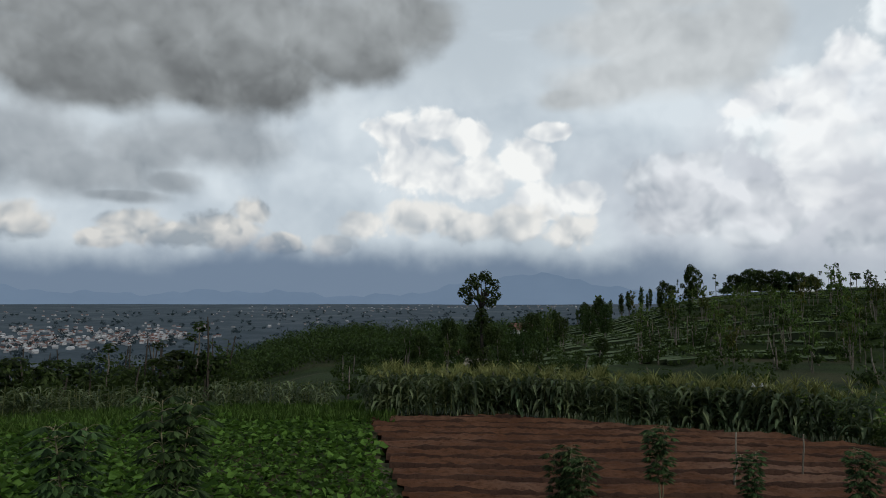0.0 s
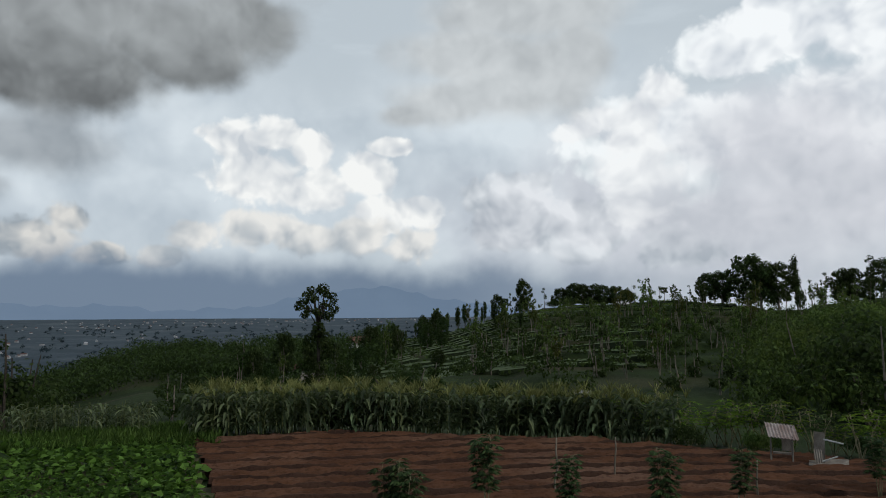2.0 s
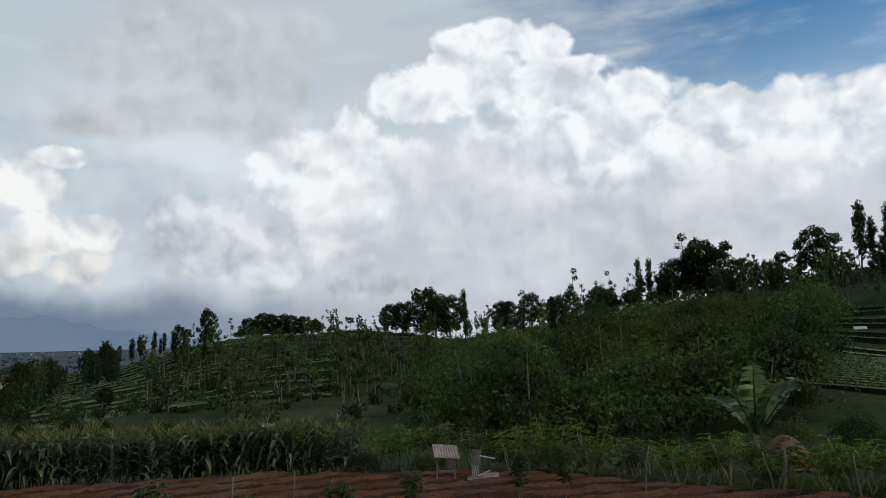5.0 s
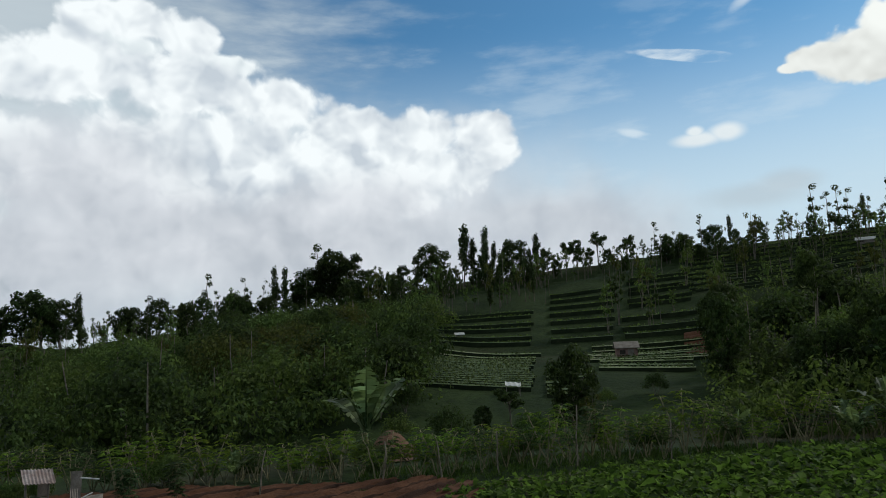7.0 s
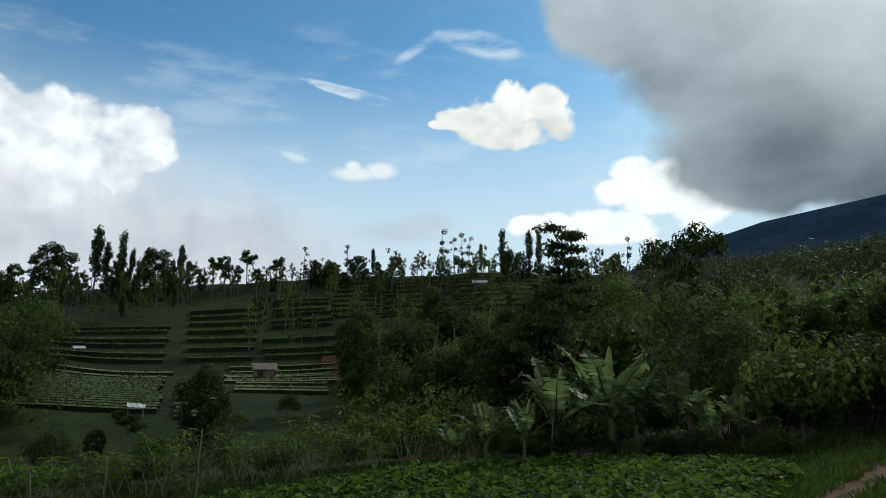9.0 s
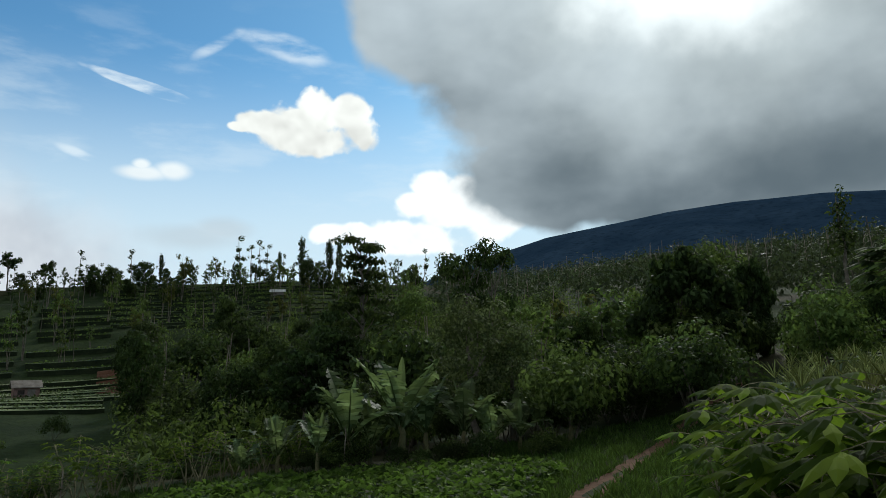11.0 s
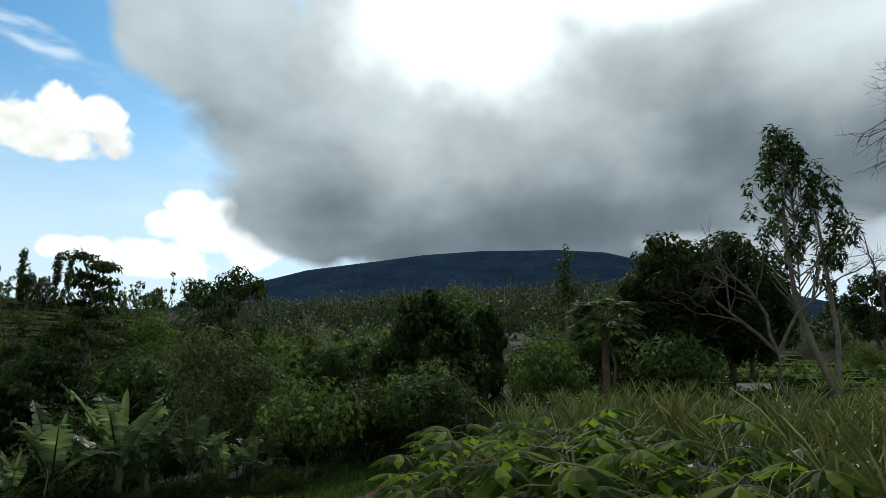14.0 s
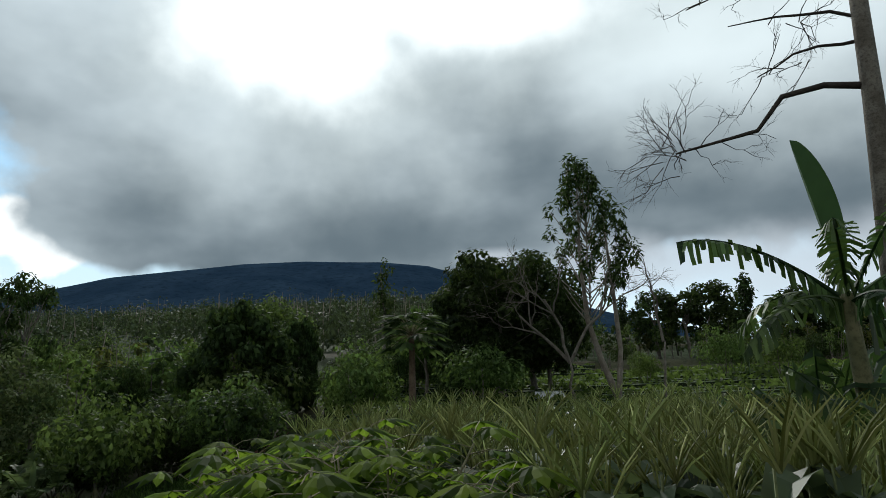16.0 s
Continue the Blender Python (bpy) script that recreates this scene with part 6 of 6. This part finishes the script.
def corrugated(w, d, rise, thick=0.02, waves=9):
    """A sheet of corrugated tin, sloping along y."""
    n = waves * 6 + 1
    x = np.linspace(-w / 2, w / 2, n)
    wv = 0.022 * np.cos(np.linspace(0, waves * 2 * np.pi, n))
    rows = []
    for yy, zz in ((-d / 2, 0), (0, rise / 2 - 0.01), (d / 2, rise)):
        rows.append(np.stack([x + 0.0 * yy, np.full(n, yy), zz + wv], -1))
    top = np.concatenate(rows)
    V = np.concatenate([top, top - (0, 0, thick)])
    F, m = [], len(top)
    for r in range(2):
        for k in range(n - 1):
            a, b, c, e = r * n + k, r * n + k + 1, (r + 1) * n + k + 1, (r + 1) * n + k
            F += [(a, b, c), (a, c, e), (m + a, m + c, m + b), (m + a, m + e, m + c)]
    for k in range(n - 1):
        for a, b in ((k, k + 1), (2 * n + k + 1, 2 * n + k)):
            F += [(a, m + a, m + b), (a, m + b, b)]
    return V, np.array(F)


def moved(bit, m):
    A = np.array(m)
    return bit[0] @ A[:3, :3].T + A[:3, 3], bit[1]


# field shelter: leaning tin roof on posts, with a sitting platform beside it
hut = new("field_shelter")
for k, (x, y, zz) in enumerate(((-0.55, -0.5, 1.25), (0.5, -0.5, 1.3), (-0.55, 0.55, 1.6), (0.5, 0.55, 1.62))):
    part("post", mesh_from("post", *tube(np.array(((x, y, -0.1), (x + 0.02, y, zz))), (0.045, 0.04), 6), PLANK), hut)
part("roof", mesh_from("roof", *moved(corrugated(1.5, 1.5, 0.42), pose(0, 0, 1.24, 0, 4, 8)), TIN), hut, "sloping rusty corrugated tin roof")
part("side_board", mesh_from("side_board", *box(0.5, 0.05, 0.62, (0.25, 0.55, 0.55)), PLANK), hut)
part("bench", mesh_from("bench", *box(0.9, 0.35, 0.06, (0, 0.3, 0.45)), PLANK), hut)
hut.matrix_world = Matrix.Translation(on_ground(37.9, 26.6)) @ pose(0, 0, 0, 0, 0, -38) @ Matrix.Diagonal((0.62, 0.66, 0.78, 1))
tagged(hut, "small open field shelter with leaning rusty tin roof", "shelter")
deck = new("drying_platform")
part("floor", mesh_from("floor", *moved(box(1.9, 1.2, 0.05), pose(0, 0, 0.28, 3, -3, 0)), PLANK), deck)
for x, y in ((-0.8, -0.5), (0.8, -0.5), (-0.8, 0.5), (0.8, 0.5)):
    part("leg", mesh_from("leg", *tube(np.array(((x, y, -0.1), (x, y, 0.28))), (0.04, 0.04), 6), PLANK), deck)
part("wall_board", mesh_from("wall_board", *moved(box(0.55, 0.04, 1.15), pose(-0.45, 0.45, 0.32, -4, 3, 0)), PLANK), deck)
part("pale_sheet", mesh_from("pale_sheet", *moved(corrugated(0.45, 0.6, 0.35, 0.012, 4), pose(-0.45, -0.05, 0.36, 20, 0, 10)), PLANK), deck, "pale bent sheet")
part("pole", mesh_from("pole", *tube(np.array(((-0.2, 0.3, 1.2), (0.75, 0.2, 1.08))), (0.04, 0.035), 6), WHITEWASH), deck, "whitish bamboo pole")
part("rail", mesh_from("rail", *tube(np.array(((-0.3, -0.2, 0.36), (0.45, -0.1, 0.6))), (0.035, 0.03), 6), WHITEWASH), deck)
deck.matrix_world = Matrix.Translation(on_ground(40.8, 26.4)) @ pose(0, 0, 0, 0, 0, -42) @ Matrix.Diagonal((0.6, 0.65, 0.78, 1))
tagged(deck, "weathered wooden platform with boards beside the shelter", "platform")


def cottage(name, az, el, r, w, d, h, turn, wall, roof, label):
    """A small house with a gabled roof; el is the angle of its foot."""
    root = new(name)
    part("wall", mesh_from("wall", *box(w, d, h + 1.5, (0, 0, -1.5)), wall), root)
    e = 0.25
    V = np.array([(sx * (w / 2 + e), sy * (d / 2 + e), h - 0.05 + t) for t in (0, 0.08) for sx, sy in ((-1, -1), (1, -1), (1, 1), (-1, 1))] + [(sx * (w / 2 + e), 0, h + d * 0.32 + t) for t in (0, 0.08) for sx in (-1, 1)])
    q = ((0, 1, 9, 8), (2, 3, 8, 9), (4, 10, 11, 5), (6, 11, 10, 7), (0, 4, 5, 1), (2, 6, 7, 3), (0, 8, 10, 4), (8, 3, 7, 10), (1, 5, 11, 9), (9, 11, 6, 2))
    part("roof", mesh_from("roof", V, [tuple(f) for f in q], roof), root)
    door = part("door", mesh_from("door", *box(0.7, 0.06, min(1.8, h * 0.85), (w * 0.18, -d / 2 - 0.02, 0)), PLANK), root)
    part("handle", mesh_from("handle", *box(0.05, 0.05, 0.14, (w * 0.18 + 0.24, -d / 2 - 0.075, h * 0.4)), DARK_BARK), door)
    window = part("window", mesh_from("window", *box(0.6, 0.06, h * 0.35, (-w * 0.22, -d / 2 - 0.02, h * 0.45)), DARK_BARK), root)
    part("sill", mesh_from("sill", *box(0.72, 0.14, 0.05, (-w * 0.22, -d / 2 - 0.06, h * 0.45 - 0.05)), PLANK), window)
    p = on_ground(az, r)
    root.matrix_world = Matrix.Translation(p) @ pose(0, 0, 0, 0, 0, turn)
    return tagged(root, label, "house")


cottage("farm_hut", 81.4, -2.4, 84, 2.3, 2.0, 1.25, -75, RED_PLANK, PLANK, "small reddish plank farm hut with a grey roof on the terraces")
cottage("village_house", 0.9, -2.9, 140, 4, 3, 1.4, 10, WHITEWASH, TILE, "white house with a red tiled roof among trees")
cottage("village_house", 2.7, -4.1, 100, 2.6, 2.4, 1.6, -20, WHITEWASH, PLANK, "small whitewashed house beside the tall tree")
cottage("village_house", 6.3, -2.6, 190, 6, 5, 2.4, 30, WHITEWASH, TILE, "far house with red tiled roof among trees")
cottage("field_hut", 27.3, 0.75, 190, 3, 2, 0.6, -20, PLANK, WHITEWASH, "low pale hut on the hill terrace")
cottage("field_hut", 68.3, 0.95, 105, 1.0, 0.8, 0.4, -60, WHITEWASH, WHITEWASH, "small white field hut on a terrace")
cottage("field_hut", 154.6, 1.5, 40, 1.1, 0.8, 0.4, -150, PLANK, WHITEWASH, "small plank shed with a pale roof")
cottage("field_hut", 24.0, -5.2, 62, 0.9, 0.5, 0.25, -30, PLANK, WHITEWASH, "tiny shed with a pale roof in the brush")
cottage("farm_hut", 98.5, 4.2, 140, 2.6, 1.6, 0.6, -100, PLANK, WHITEWASH, "low hut with a pale roof on the upper terrace")
# white tarpaulin on sticks below the terraces
tarp = new("white_tarpaulin")
part("sheet", mesh_from("sheet", *moved(corrugated(1.3, 0.8, 0.25, 0.012, 3), pose(0, 0, 0.75, 0, 6, 0)), WHITEWASH), tarp)
for x, y in ((-0.55, -0.3), (0.55, -0.3), (-0.5, 0.35), (0.5, 0.35)):
    part("stick", mesh_from("stick", *tube(np.array(((x, y, -0.2), (x, y, 0.85 if y > 0 else 0.75))), (0.03, 0.025), 5), PLANK), tarp)
tarp.matrix_world = Matrix.Translation(on_ground(72.4, 58)) @ pose(0, 0, 0, 0, 0, -70)
tagged(tarp, "small white tarpaulin stretched over sticks", "tarpaulin")
# bare sticks standing in the fields
for az, r, h in ((77.0, 25.2, 2.1), (71.0, 25.0, 1.5), (66.5, 24.6, 1.4), (52.8, 25.0, 1.6), (21.5, 20.5, 1.5), (26.0, 22, 1.4), (104.0, 26.5, 1.8), (36.0, 21.0, 1.2), (62.0, 25.2, 1.5), (84.0, 25.8, 1.3)):
    st = mesh_from("stake", *tube(bent((0, 0, -0.1), (rng.normal(0, 0.12), rng.normal(0, 0.12), h), 0, 0.02, 5), np.linspace(0.03, 0.02, 5), 6), PALE_BARK, True)
    ob = tagged(new("stake", st), "thin pale wooden stake standing at the field edge", "stake", "stakes at the field edge")
    ob.matrix_world = Matrix.Translation(on_ground(az, r))
# bare earth bank under the bananas
V, F, _ = sheet("x", 61.5, 65.2, 0.12, np.arange(34, 44, 0.25), None)
off = height_at(V[:, 0], V[:, 1])
a, r = np.degrees(np.arctan2(V[:, 0], V[:, 1])), np.hypot(V[:, 0], V[:, 1])
V[:, 2] = off + 0.05 + 1.2 * np.sin(np.pi * np.clip((r - 34) / 10, 0, 1)) ** 2 * np.sin(np.pi * np.clip((a - 61.5) / 3.7, 0, 1)) + 0.06 * wave(V[:, 0], V[:, 1], 0.5)
tagged(new("earth_bank", mesh_from("earth_bank", V, F, PATH, True)), "mound of bare reddish earth below the bananas", "earth bank", kind="structure")
V, F, _ = sheet("x", 86.2, 88.5, 0.1, np.arange(82, 100, 0.2), None)
V[:, 2] += 0.1 + 0.25 * np.abs(np.sin(np.hypot(V[:, 0], V[:, 1]) * 1.6))
tagged(new("red_plot", mesh_from("red_plot", V, F, SOIL, True)), "small ploughed red plot between the terraces", "field", kind="structure")
drop_models()
